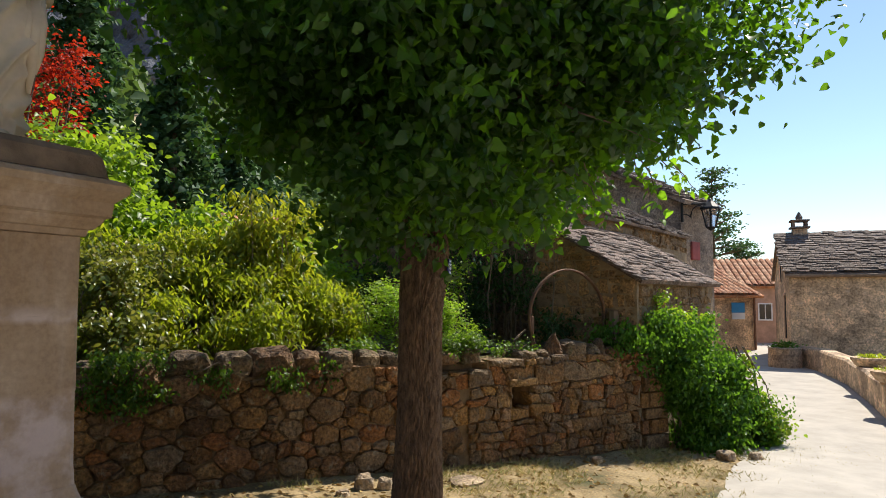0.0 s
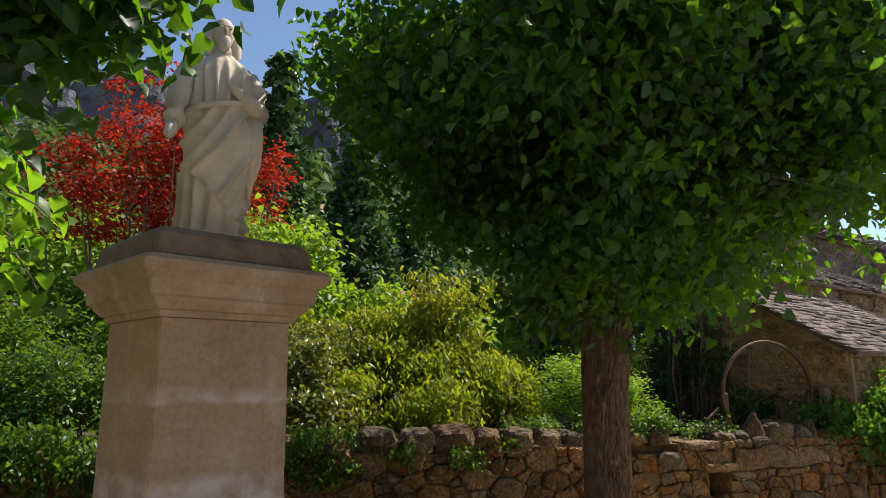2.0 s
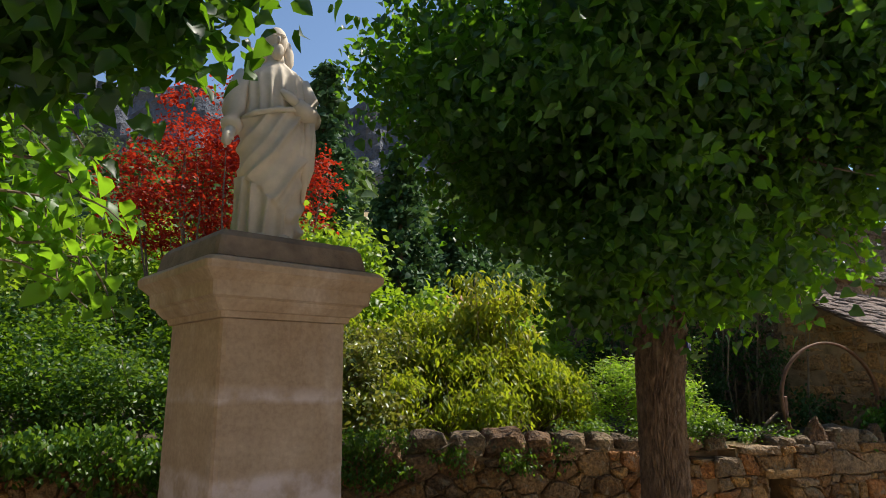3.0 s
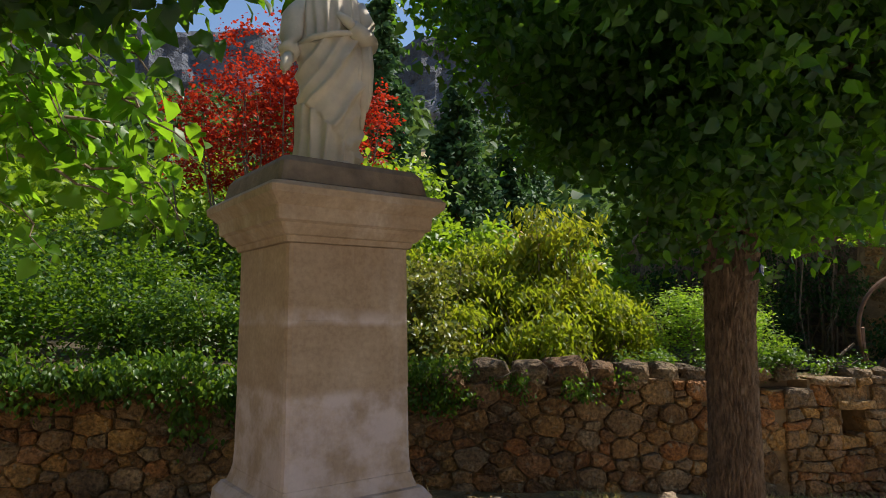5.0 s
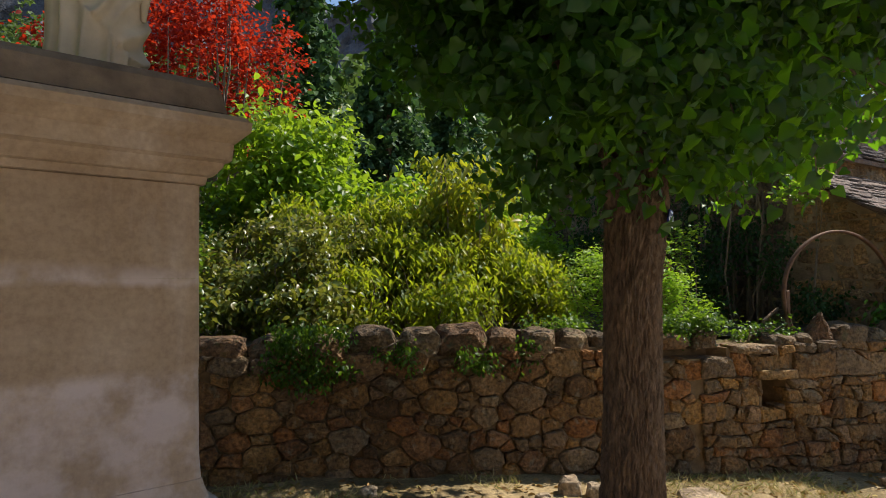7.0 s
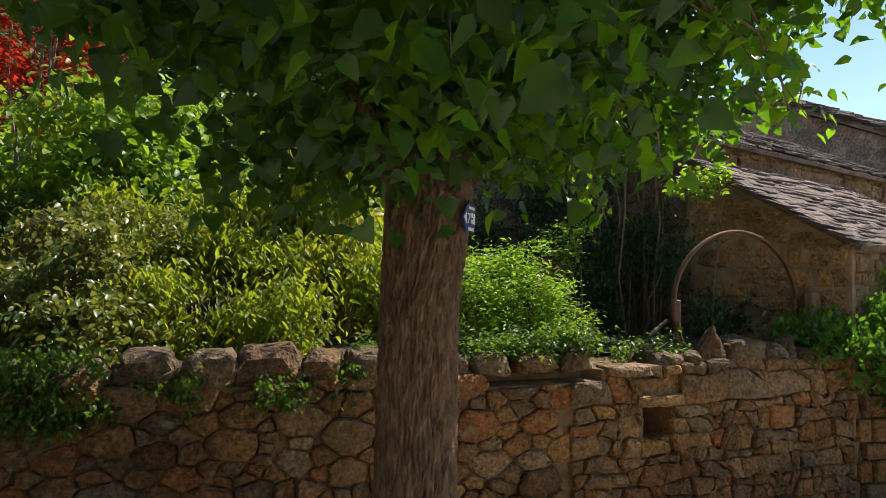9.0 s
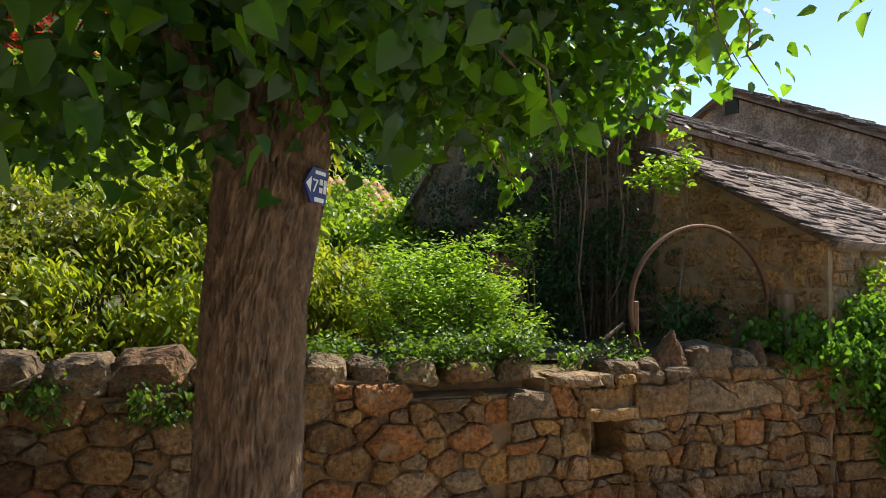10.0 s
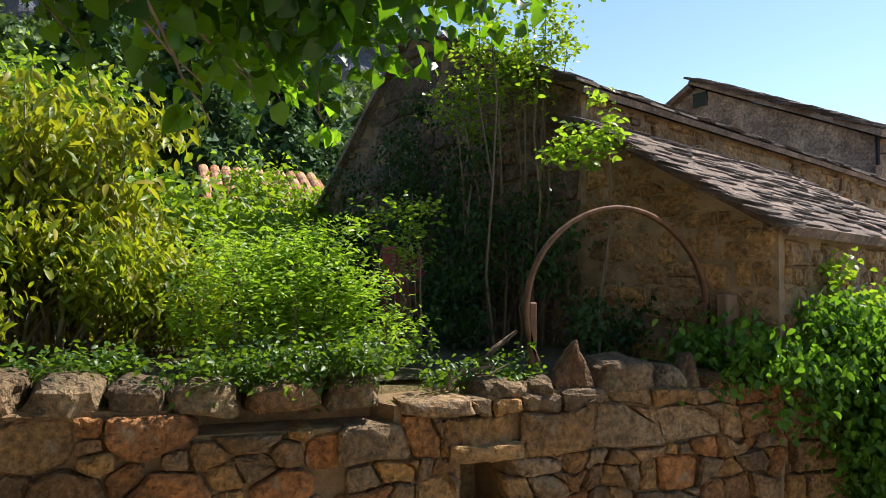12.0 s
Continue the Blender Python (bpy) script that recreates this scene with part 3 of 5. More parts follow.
# ---- pedestal and statue ----
def square_loft(rings, m, soft=0.0):
    """Stacked square rings (half width, height) with rounded corners."""
    bm = bmesh.new()
    prev = None
    for h, z in rings:
        c = soft
        pts = []
        for sx, sy in ((1, 1), (-1, 1), (-1, -1), (1, -1)):
            for k in range(3):
                a = math.atan2(sy, sx) + (k - 1) * math.pi / 4
                pts.append((sx * (h - c) + c * math.cos(a) * 1.0, sy * (h - c) + c * math.sin(a)))
        ring = [bm.verts.new(m @ Vector((x, y, z))) for x, y in pts]
        if prev:
            for k in range(12):
                bm.faces.new((prev[k], prev[(k + 1) % 12], ring[(k + 1) % 12], ring[k]))
        else:
            bm.faces.new(ring[::-1])
        prev = ring
    bm.faces.new(prev)
    return bm


PED = frame_at(-2.29, -2.0, 0, 29)
pedestal = thing("statue_pedestal", (-2.29, -2.0, 0), "weathered sandstone pedestal with moulded cornice and lime stains", "pedestal")
part("shaft", square_loft([(0.324, 0.67), (0.318, 0.76), (0.314, 1.04), (0.313, 1.0615)], PED, 0.025), M_SAND, pedestal)
part("shaft", square_loft([(0.3155, 1.062), (0.312, 1.3815)], PED, 0.025), M_SAND, pedestal)
part("shaft", square_loft([(0.3115, 1.382), (0.310, 1.72)], PED, 0.025), M_SAND, pedestal)
part("cornice", square_loft([(0.312, 1.722), (0.325, 1.725), (0.33, 1.75), (0.345, 1.755), (0.37, 1.785), (0.375, 1.80), (0.395, 1.81), (0.40, 1.87), (0.43, 1.90), (0.445, 1.915), (0.448, 1.945), (0.43, 1.965), (0.36, 1.985)], PED, 0.02), M_SAND, pedestal)
part("plinth_block", square_loft([(0.385, 1.980), (0.38, 2.0), (0.365, 2.07), (0.34, 2.10)], PED, 0.03), M_DARKSAND, pedestal, "dark weathered stone block")
part("base", square_loft([(0.50, -0.10), (0.49, 0.36), (0.48, 0.38), (0.455, 0.40), (0.45, 0.45), (0.425, 0.50), (0.402, 0.505), (0.395, 0.56), (0.365, 0.60), (0.345, 0.605), (0.332, 0.64), (0.325, 0.669)], PED, 0.02), M_SAND, pedestal, "moulded base with bluish damp stains")


def statue_mesh():
    """A standing robed figure, one plain mesh: tunic, mantle slung across the body, long hair and beard."""
    bm = bmesh.new()
    rows = [(0.00, 0.150, 0.125), (0.04, 0.146, 0.122), (0.15, 0.142, 0.118), (0.30, 0.148, 0.120), (0.45, 0.158, 0.124), (0.58, 0.164, 0.126),
            (0.66, 0.158, 0.120), (0.74, 0.156, 0.112), (0.83, 0.166, 0.108), (0.90, 0.160, 0.100), (0.945, 0.128, 0.088), (0.975, 0.078, 0.070), (1.0, 0.056, 0.058), (1.04, 0.052, 0.055)]
    zs = [r[0] for r in rows]
    n, levels = 120, 104
    rings = []
    for j in range(levels + 1):
        z = 1.04 * j / levels
        a, b = float(np.interp(z, zs, [r[1] for r in rows])), float(np.interp(z, zs, [r[2] for r in rows]))
        ring = []
        for k in range(n):
            t = k / n * math.tau
            side = math.cos(t)
            hem = 0.20 - 0.16 * side
            belt = 0.69 + 0.05 * side
            w = 0.6 * noise.noise((math.cos(t) * 1.6, math.sin(t) * 1.6, z * 2.0))
            if z > belt:
                fold = 0.034 * (1 - abs(math.sin(8.5 * t + 2.2 * w))) * max(0.0, 1 - (z - belt) / 0.3)
            elif z > hem:
                # slanting folds drawn up to the bent arm
                u = (0.87 * a * side - 0.5 * z) / 0.032 + 1.1 * w
                fold = 0.008 + 0.040 * (1 - abs(math.sin(u * math.pi / 2))) ** 1.1 * (0.6 + 0.4 * math.sin(1.3 * u))
            else:
                fold = -0.004 + 0.042 * (1 - abs(math.sin(7.0 * t + 1.5 * w))) ** 1.2
            lean = 0.018 * math.sin(z * 3.0)
            ring.append(bm.verts.new(((a + fold) * side + lean, (b + fold) * math.sin(t), z)))
        rings.append(ring)
    for q, w in zip(rings, rings[1:]):
        for k in range(n):
            bm.faces.new((q[k], q[(k + 1) % n], w[(k + 1) % n], w[k]))
    bm.faces.new(rings[0][::-1])
    bm.faces.new(rings[-1])

    def blob(c, s, sub=3, rough=0.0):
        r = bmesh.ops.create_icosphere(bm, subdivisions=sub, radius=1.0)
        for v in r["verts"]:
            k = 1 + rough * noise.noise(v.co * 4)
            v.co = Vector((v.co.x * s[0] * k, v.co.y * s[1] * k, v.co.z * s[2])) + Vector(c)

    # head, hair falling on the shoulders, beard, nose and brow
    blob((0.0, -0.020, 1.115), (0.057, 0.070, 0.086))
    blob((0.0, 0.016, 1.125), (0.070, 0.074, 0.085), 4, 0.10)
    for sx in (-1, 1):
        tube(bm, [(sx * 0.055, 0.0, 1.13), (sx * 0.068, -0.005, 1.07), (sx * 0.070, -0.012, 1.01), (sx * 0.062, -0.03, 0.965)], [0.026, 0.030, 0.028, 0.012], 10, 0.08, 3)
        blob((sx * 0.022, -0.084, 1.125), (0.014, 0.008, 0.007), 2)
    blob((0.0, 0.035, 1.04), (0.075, 0.055, 0.09), 3, 0.12)
    blob((0.0, -0.066, 1.045), (0.034, 0.030, 0.050), 3, 0.18)
    blob((0.0, -0.092, 1.100), (0.010, 0.013, 0.022), 2)
    blob((0.0, -0.078, 1.135), (0.040, 0.014, 0.008), 2)
    # one arm lowered with a wide sleeve and an open palm, the other bent to the chest
    tube(bm, [(-0.135, 0, 0.905), (-0.178, -0.005, 0.80), (-0.195, -0.02, 0.69), (-0.205, -0.05, 0.61), (-0.212, -0.075, 0.575)], [0.058, 0.062, 0.060, 0.056, 0.044], 16, 0.05, 5)
    tube(bm, [(-0.208, -0.06, 0.59), (-0.226, -0.10, 0.535), (-0.238, -0.125, 0.49), (-0.242, -0.135, 0.46)], [0.026, 0.030, 0.024, 0.010], 10)
    tube(bm, [(-0.226, -0.10, 0.535), (-0.205, -0.128, 0.505)], [0.012, 0.007], 8)
    tube(bm, [(0.135, 0, 0.905), (0.182, -0.01, 0.80), (0.185, -0.05, 0.70), (0.135, -0.115, 0.715), (0.09, -0.140, 0.745)], [0.058, 0.064, 0.062, 0.050, 0.034], 16, 0.05, 6)
    tube(bm, [(0.10, -0.135, 0.735), (0.05, -0.142, 0.775), (0.012, -0.138, 0.80)], [0.024, 0.026, 0.011], 10)
    # end of the mantle hanging from the bent forearm
    for dx, low, r in ((0.0, 0.24, 0.030), (-0.035, 0.30, 0.026), (0.022, 0.33, 0.024)):
        tube(bm, [(0.165 + dx, -0.075, 0.70), (0.172 + dx, -0.082, 0.56), (0.168 + dx, -0.075, 0.42), (0.160 + dx, -0.07, low)], [r * 0.8, r, r, r * 0.3], 10, 0.06, 7)
    # rolled edge of the mantle round the waist
    tube(bm, [(-0.172, -0.03, 0.645), (-0.10, -0.125, 0.665), (0.0, -0.150, 0.690), (0.10, -0.130, 0.715), (0.172, -0.05, 0.735)], [0.012, 0.015, 0.015, 0.014, 0.010], 10, 0.15, 8)
    for sx in (-1, 1):
        blob((sx * 0.055, -0.135, 0.025), (0.034, 0.055, 0.026), 2)
    r = bmesh.ops.create_cone(bm, cap_ends=True, segments=24, radius1=0.19, radius2=0.175, depth=0.03)
    for v in r["verts"]:
        v.co.z += 0.005
    return bm


bm = statue_mesh()
SM = pose(-2.27, -2.0, 2.105, 0, 0, 14)
bmesh.ops.transform(bm, matrix=SM, verts=bm.verts[:])
statue = tagged(part("statue", bm, M_STATUE, smooth=True), "pale stone statue of a robed standing figure on a pedestal", "statue")


# ---- trees ----
def branch_path(rng, a, b, sag, n=5):
    a, b = Vector(a), Vector(b)
    return [a.lerp(b, i / (n - 1)) + Vector((rng.uniform(-1, 1), rng.uniform(-1, 1), rng.uniform(-0.5, 1))) * sag * math.sin(i / (n - 1) * math.pi) for i in range(n)]


def linden(name, base, trunk_pts, radii, crown_c, crown_r, clumps, per, seed, label, keep, trunk_n=28):
    rng, nrg = random.Random(seed), np.random.default_rng(seed)
    t = thing(name, base, label, "tree")
    bm = bmesh.new()
    pts, rr = [], []
    for i in range(len(trunk_pts) - 1):
        for k in range(6):
            f = k / 6
            pts.append(Vector(trunk_pts[i]).lerp(Vector(trunk_pts[i + 1]), f))
            rr.append(radii[i] + (radii[i + 1] - radii[i]) * f)
    pts.append(Vector(trunk_pts[-1]))
    rr.append(radii[-1])
    # furrowed bark: ridges that wander as they climb
    n_a, n_z = (280, 330) if seed == 3 else (60, 50)
    rows = []
    for j in range(n_z + 1):
        f = j / n_z * (len(pts) - 1)
        i = min(int(f), len(pts) - 2)
        p, rad = pts[i].lerp(pts[i + 1], f - i), rr[i] + (rr[i + 1] - rr[i]) * (f - i)
        row = []
        for k in range(n_a):
            a = k / n_a * math.tau
            ca, sa = math.cos(a), math.sin(a)
            low = noise.noise((ca * 0.9, sa * 0.9, p.z * 0.9 + seed)) * 0.09
            warp = noise.noise((ca * 2.6, sa * 2.6, p.z * 6.5)) * 1.5
            ridge = 1.2 * abs(noise.noise((ca * 10 + warp, sa * 10 + warp, p.z * 13 + 9))) + 0.7 * abs(noise.noise((ca * 20 + warp, sa * 20 - warp, p.z * 24)))
            row.append(bm.verts.new(p + Vector((ca, sa, 0)) * rad * (1 + low + 0.17 * (0.34 - ridge))))
        rows.append(row)
    for a, b in zip(rows, rows[1:]):
        for k in range(n_a):
            bm.faces.new((a[k], a[(k + 1) % n_a], b[(k + 1) % n_a], b[k]))
    part("trunk", bm, M_BARK, t, "", True)
    bm = bmesh.new()
    fork = pts[int(len(pts) * 0.68)]
    tube(bm, [fork + Vector((0.02, 0, -0.42)), fork + Vector((-0.05, -0.01, -0.22)), fork + Vector((-0.16, -0.02, 0.02)), fork + Vector((-0.34, -0.05, 0.35)), fork + Vector((-0.6, -0.1, 0.8))], [0.10, 0.085, 0.065, 0.05, 0.03], 16, 0.05, seed)
    part("limb", bm, M_BARK, t, "", True)
    c, r = np.array(crown_c), np.array(crown_r)
    cloud, centres = clusters(nrg, clumps, per, 0.15, keep, c - r, c + r * (1.5, 1, 1), (1.25, 1.25, 0.55))
    top = Vector(trunk_pts[-2])
    for i in range(11):
        e = Vector(centres[i * 7 % len(centres)])
        bm = bmesh.new()
        tube(bm, branch_path(rng, top.lerp(Vector(trunk_pts[-1]), rng.uniform(0, 1)), e, 0.12), [0.05, 0.04, 0.03, 0.02, 0.008], 8)
        part("limb", bm, M_BARK, t, "", True)
    bm = bmesh.new()
    for i in range(0, len(centres), 3):
        e = Vector(centres[i])
        s = e.lerp(Vector(crown_c), 0.35)
        tube(bm, branch_path(rng, s, e + Vector((0, 0, -0.08)), 0.05, 4), [0.008, 0.006, 0.004, 0.002], 4)
    tagged(part("twigs", bm, M_TWIG, t), kind="stuff")
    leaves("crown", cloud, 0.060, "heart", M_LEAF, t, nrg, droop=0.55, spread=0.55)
    return t


def linden_keep(c, r, seed, bottom, lobe=None):
    off = Vector((seed * 3.1, seed, 0))

    def keep(p):
        q = (np.asarray(p) - c) / r
        d = float(np.sqrt((q * q).sum()))
        if lobe is not None:
            q2 = (np.asarray(p) - lobe[0]) / lobe[1]
            d = min(d, float(np.sqrt((q2 * q2).sum())) + 0.001)
        lump = 1.0 + 0.22 * noise.noise(Vector((p[0] * 1.1, p[1] * 1.1, p[2] * 1.1)) + off)
        hollow = noise.noise(Vector((p[0] * 1.7, p[1] * 1.7, p[2] * 1.7)) + off * 2) > -0.24
        return d < lump and d > 0.30 and p[2] > bottom(p) and hollow
    return keep


def crown_bottom(p):
    """Lowest leaves: level round the trunk, rising outwards."""
    x, y = p[0], p[1]
    z = 1.82 + 0.08 * math.sin(x * 4) + 0.06 * math.sin(y * 5 + x)
    z += 0.95 * max(0, -0.42 - x) + 0.60 * max(0, x - 1.1)
    z += min(1.0, 0.8 * max(0, y + 1.55)) * min(1.0, max(0.0, (1.35 - x) / 0.5))
    if x > 0.25 and y < -1.75:
        z += 0.16 + 0.5 * min(1.0, max(0.0, (x - 0.4) / 0.5))
    return z


C1, R1 = np.array((0.16, -1.50, 3.08)), np.array((1.72, 1.95, 1.55))
main_linden = linden("linden_tree", (0.05, -1.62, -0.1), [(0.07, -1.60, -0.25), (0.09, -1.60, 0.15), (0.10, -1.61, 0.7), (0.11, -1.60, 1.35), (0.15, -1.58, 1.75), (0.18, -1.55, 2.4), (0.15, -1.5, 3.6)],
       [0.24, 0.165, 0.145, 0.14, 0.155, 0.10, 0.05], C1, R1, 820, 118, 3, "young linden tree with furrowed trunk and dense dark-green crown",
       linden_keep(C1, R1, 1, crown_bottom, (np.array((1.05, -2.1, 3.45)), np.array((1.25, 1.3, 1.35)))))
C2, R2 = np.array((-4.9, -3.3, 3.6)), np.array((2.0, 1.5, 1.25))
LOW2 = (np.array((-2.96, -3.48, 2.78)), np.array((0.60, 0.36, 0.52)))
side_linden = linden("linden_tree", (-4.9, -3.0, 0), [(-4.9, -3.0, -0.2), (-4.9, -3.0, 1.0), (-4.85, -3.0, 2.0), (-4.7, -2.95, 4.0)], [0.2, 0.15, 0.14, 0.05], C2, R2, 420, 100, 9,
                     "linden tree with sunlit leaves overhanging the pedestal", linden_keep(C2, R2, 2, lambda p: 9.0 if p[0] > -2.6 or (p[0] > -3.7 and p[1] > -3.25) else 2.32 + 0.12 * math.sin(p[0] * 5), LOW2))


def spray(rng, nrg, parent, start, end, count, size=0.072, sag=0.10):
    """A drooping leafy branch: a thin twig with large leaves hanging along it."""
    path = branch_path(rng, start, end, 0.05, 6)
    path = [p - Vector((0, 0, sag * (i / 5) ** 2)) for i, p in enumerate(path)]
    bm = bmesh.new()
    tube(bm, path, [0.007, 0.006, 0.005, 0.004, 0.003, 0.0015], 5)
    part("twig", bm, M_TWIG, parent)
    out = []
    for i in range(count):
        f = (0.1 + 0.9 * (i + rng.random()) / count) * 5
        k = min(int(f), 4)
        out.append(np.array(path[k].lerp(path[k + 1], f - k)) + nrg.normal(0, 0.04, 3))
    return out


srng, snrg = random.Random(4), np.random.default_rng(4)
low_keep = linden_keep(*LOW2, 5, lambda p: 2.30 + 0.10 * math.sin(p[0] * 7) + 0.25 * max(0, p[0] + 2.8))
dense = [q for q in clusters(snrg, 260, 80, 0.12, lambda p: low_keep(p) or (p[2] > 2.6 and p[0] < -2.8), LOW2[0] - LOW2[1], LOW2[0] + LOW2[1])[0]]
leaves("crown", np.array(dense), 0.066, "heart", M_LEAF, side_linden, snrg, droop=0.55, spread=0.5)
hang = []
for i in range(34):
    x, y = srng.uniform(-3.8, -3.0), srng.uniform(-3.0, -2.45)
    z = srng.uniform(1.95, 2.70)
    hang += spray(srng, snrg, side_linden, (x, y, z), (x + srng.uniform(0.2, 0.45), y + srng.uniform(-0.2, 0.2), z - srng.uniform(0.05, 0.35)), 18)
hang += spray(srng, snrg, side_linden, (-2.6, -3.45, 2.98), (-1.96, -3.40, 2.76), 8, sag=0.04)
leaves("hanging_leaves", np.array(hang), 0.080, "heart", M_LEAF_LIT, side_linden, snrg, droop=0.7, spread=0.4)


hang = []
for x, y, z, dx, dy, drop in ((0.75, -2.3, 2.28, 0.25, -0.1, 0.22), (1.0, -2.2, 2.36, 0.3, 0.1, 0.28), (1.25, -2.4, 2.42, 0.3, 0.0, 0.30), (1.35, -1.9, 2.35, 0.35, 0.1, 0.2), (0.95, -0.75, 2.3, 0.3, 0.2, 0.25),
                              (1.15, -0.7, 2.25, 0.3, 0.25, 0.3), (1.05, -0.5, 2.4, 0.35, 0.1, 0.35), (0.6, -2.0, 2.05, 0.2, -0.1, 0.18), (0.75, -1.4, 2.0, 0.3, 0.1, 0.2), (1.6, -2.3, 2.5, 0.35, -0.1, 0.22), (0.9, -1.1, 2.05, 0.25, 0.1, 0.12), (0.5, -0.9, 2.3, 0.2, 0.2, 0.3)):
    for k in range(2):
        hang += spray(srng, snrg, main_linden, (x - 0.1 * k, y + 0.07 * k, z + 0.06 * k), (x + dx, y + dy + 0.12 * k, z - drop + 0.1 * k), 20)
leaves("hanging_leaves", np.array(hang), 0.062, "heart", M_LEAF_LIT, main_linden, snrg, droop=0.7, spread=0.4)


def shrub(name, base, boxes, count, per, radius, size, form, mat, seed, label, droop=0.35, stems=14, group="", stem_r=0.012, cat="shrub", twig=None):
    """A bush: stems from the base and clumps of leaves inside rounded boxes."""
    rng, nrg = random.Random(seed), np.random.default_rng(seed)
    t = thing(name, base, label, cat, group)
    clouds, cents = [], []
    tot = sum(np.prod(b[1]) for b in boxes)
    for c, r in boxes:
        c, r = np.array(c), np.array(r)
        k = max(2, int(count * np.prod(r) / tot))

        def keep(p, c=c, r=r):
            q = (np.asarray(p) - c) / r
            return (np.abs(q) ** 2.6).sum() < 0.95 + 0.95 * noise.noise(Vector(p) * 2.1 + Vector((seed, 0, 0))) + 0.5 * noise.noise(Vector(p) * 5.0 + Vector((0, seed, 0)))
        cl, ce = clusters(nrg, k, per, radius, keep, c - r * 1.1, c + r * 1.1)
        clouds.append(cl)
        cents += ce
    for i in range(stems):
        bm = bmesh.new()
        e = Vector(cents[rng.randrange(len(cents))])
        s = Vector((base[0] * 0.3 + e.x * 0.7, base[1] * 0.3 + e.y * 0.7, base[2] - 0.05))
        tube(bm, branch_path(rng, s, e + Vector((0, 0, 0.08)), 0.1), [stem_r, stem_r * 0.8, stem_r * 0.6, stem_r * 0.45, stem_r * 0.2], 5)
        part("stem", bm, twig or M_TWIG, t)
    leaves("foliage", np.vstack(clouds), size, form, mat, t, nrg, droop=droop)
    return t

# garden soil inside the wall, a shaded bed of dark earth
bm = bmesh.new()
gx = [-8 + 0.5 * i for i in range(25)] + [4.25]
gy = [0.40, 0.7, 1.2, 2.0, 3.0, 4.5, 6.5, 9.0, 12.0]
gr = [[bm.verts.new((x, y, terrain_z(min(x, 4.2), max(y, 0.4)) + 0.03 + 0.03 * noise.noise((x, y, 1)))) for x in gx] for y in gy]
for a, b in zip(gr, gr[1:]):
    for i in range(len(gx) - 1):
        bm.faces.new((a[i], a[i + 1], b[i + 1], b[i]))
tagged(part("garden_bed", bm, M_SOIL, smooth=True), "dark garden earth and leaf litter behind the wall", "soil", kind="structure")

# ---- house details ----
rngr = random.Random(5)
slab_rows("slab", rngr, HA, LEAN, 1.36, 0.81, 1.70, 0.095, 0.11, 0.30, 0.030, M_SLAB, lean_to, 0.12, True, 300)
slab_rows("slab", rngr, HB, BARN, 2.05, 1.0, 2.775, 0.15, 0.18, 0.38, 0.03, M_SLAB, barn, 0.12, True, 300)
slab_rows("slab", rngr, HE, 11.0, 2.3, 1.24, 2.60, 0.14, 0.14, 0.34, 0.04, M_SLAB, slab_house, 0.12, True, 300)
slab_rows("slab", rngr, HD, 1.65, 3.3, 1.61, 3.78, 0.25, 0.3, 0.6, 0.05, M_SLAB, lantern_house, 0.2, True, 120)


def tile_rows(m, length, run, rise, z0, mat, parent, pitch=0.2, course=0.34, y0=0.0, flip=1):
    """Half-round clay tiles laid in courses: a barrel tile is a lapped half tube."""
    slope, ang = math.hypot(run, rise), math.atan2(rise, run)
    b2 = bmesh.new()
    for s in (0, 1):
        ring = []
        for k in range(6):
            t = k / 5 * math.pi
            ring.append(b2.verts.new((math.cos(t) * 0.5 * (1 - 0.12 * s), s, math.sin(t) * 0.42)))
        if s:
            for k in range(5):
                b2.faces.new((prev[k], prev[k + 1], ring[k + 1], ring[k]))
        prev = ring
    me = bpy.data.meshes.new("tile")
    b2.to_mesh(me)
    b2.free()
    me.materials.append(mat)
    for r in range(int(slope / course) + 1):
        for c in range(int((length + 0.3) / pitch)):
            ob = new("tile", me)
            ob.parent = parent
            q = m @ Matrix.Translation((-0.15 + (c + 0.5) * pitch, y0, z0)) @ Matrix.Rotation(ang, 4, "X") @ Matrix.Translation((0, -0.2 + r * course, 0.02)) @ Matrix.Diagonal((pitch * 0.98, course * 1.25, 0.16, 1))
            ob.matrix_basis = parent.matrix_basis.inverted() @ q


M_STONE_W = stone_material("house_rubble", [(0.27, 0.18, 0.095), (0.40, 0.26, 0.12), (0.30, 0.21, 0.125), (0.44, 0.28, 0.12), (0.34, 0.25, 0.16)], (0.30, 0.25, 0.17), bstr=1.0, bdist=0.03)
# same masonry in darker grey: the gable's shade is in the stone colour
M_STONE_SHADE = stone_material("shaded_barn_rubble", [(0.17, 0.135, 0.105), (0.24, 0.185, 0.14), (0.20, 0.165, 0.14), (0.28, 0.21, 0.15)], (0.14, 0.15, 0.10), bstr=1.0, bdist=0.03)
M_TILE_P = stone_material("clay_tile", [(0.42, 0.18, 0.09), (0.58, 0.30, 0.17), (0.66, 0.42, 0.28), (0.50, 0.26, 0.15)], (0.5, 0.42, 0.32))
tile_rows(HS, 2.4, 2.0, 0.82, 2.44, M_TILE_P, sign_house)
tile_rows(HP, 5.0, 2.5, 1.12, 3.44, M_TILE_P, pink_house, 0.24, 0.4)
shed = thing("garden_shed", (1.8, 7.2, 0.8), "small garden shed with a clay tiled roof among the bushes", "shed")
HG = frame_at(0.85, 6.6, 0.8, 6)
part("wall", gable_shell(HG, 1.7, 3.0, 1.40, 2.15, 1.40, 1.5, z0=-0.2), M_PLASTER, shed)
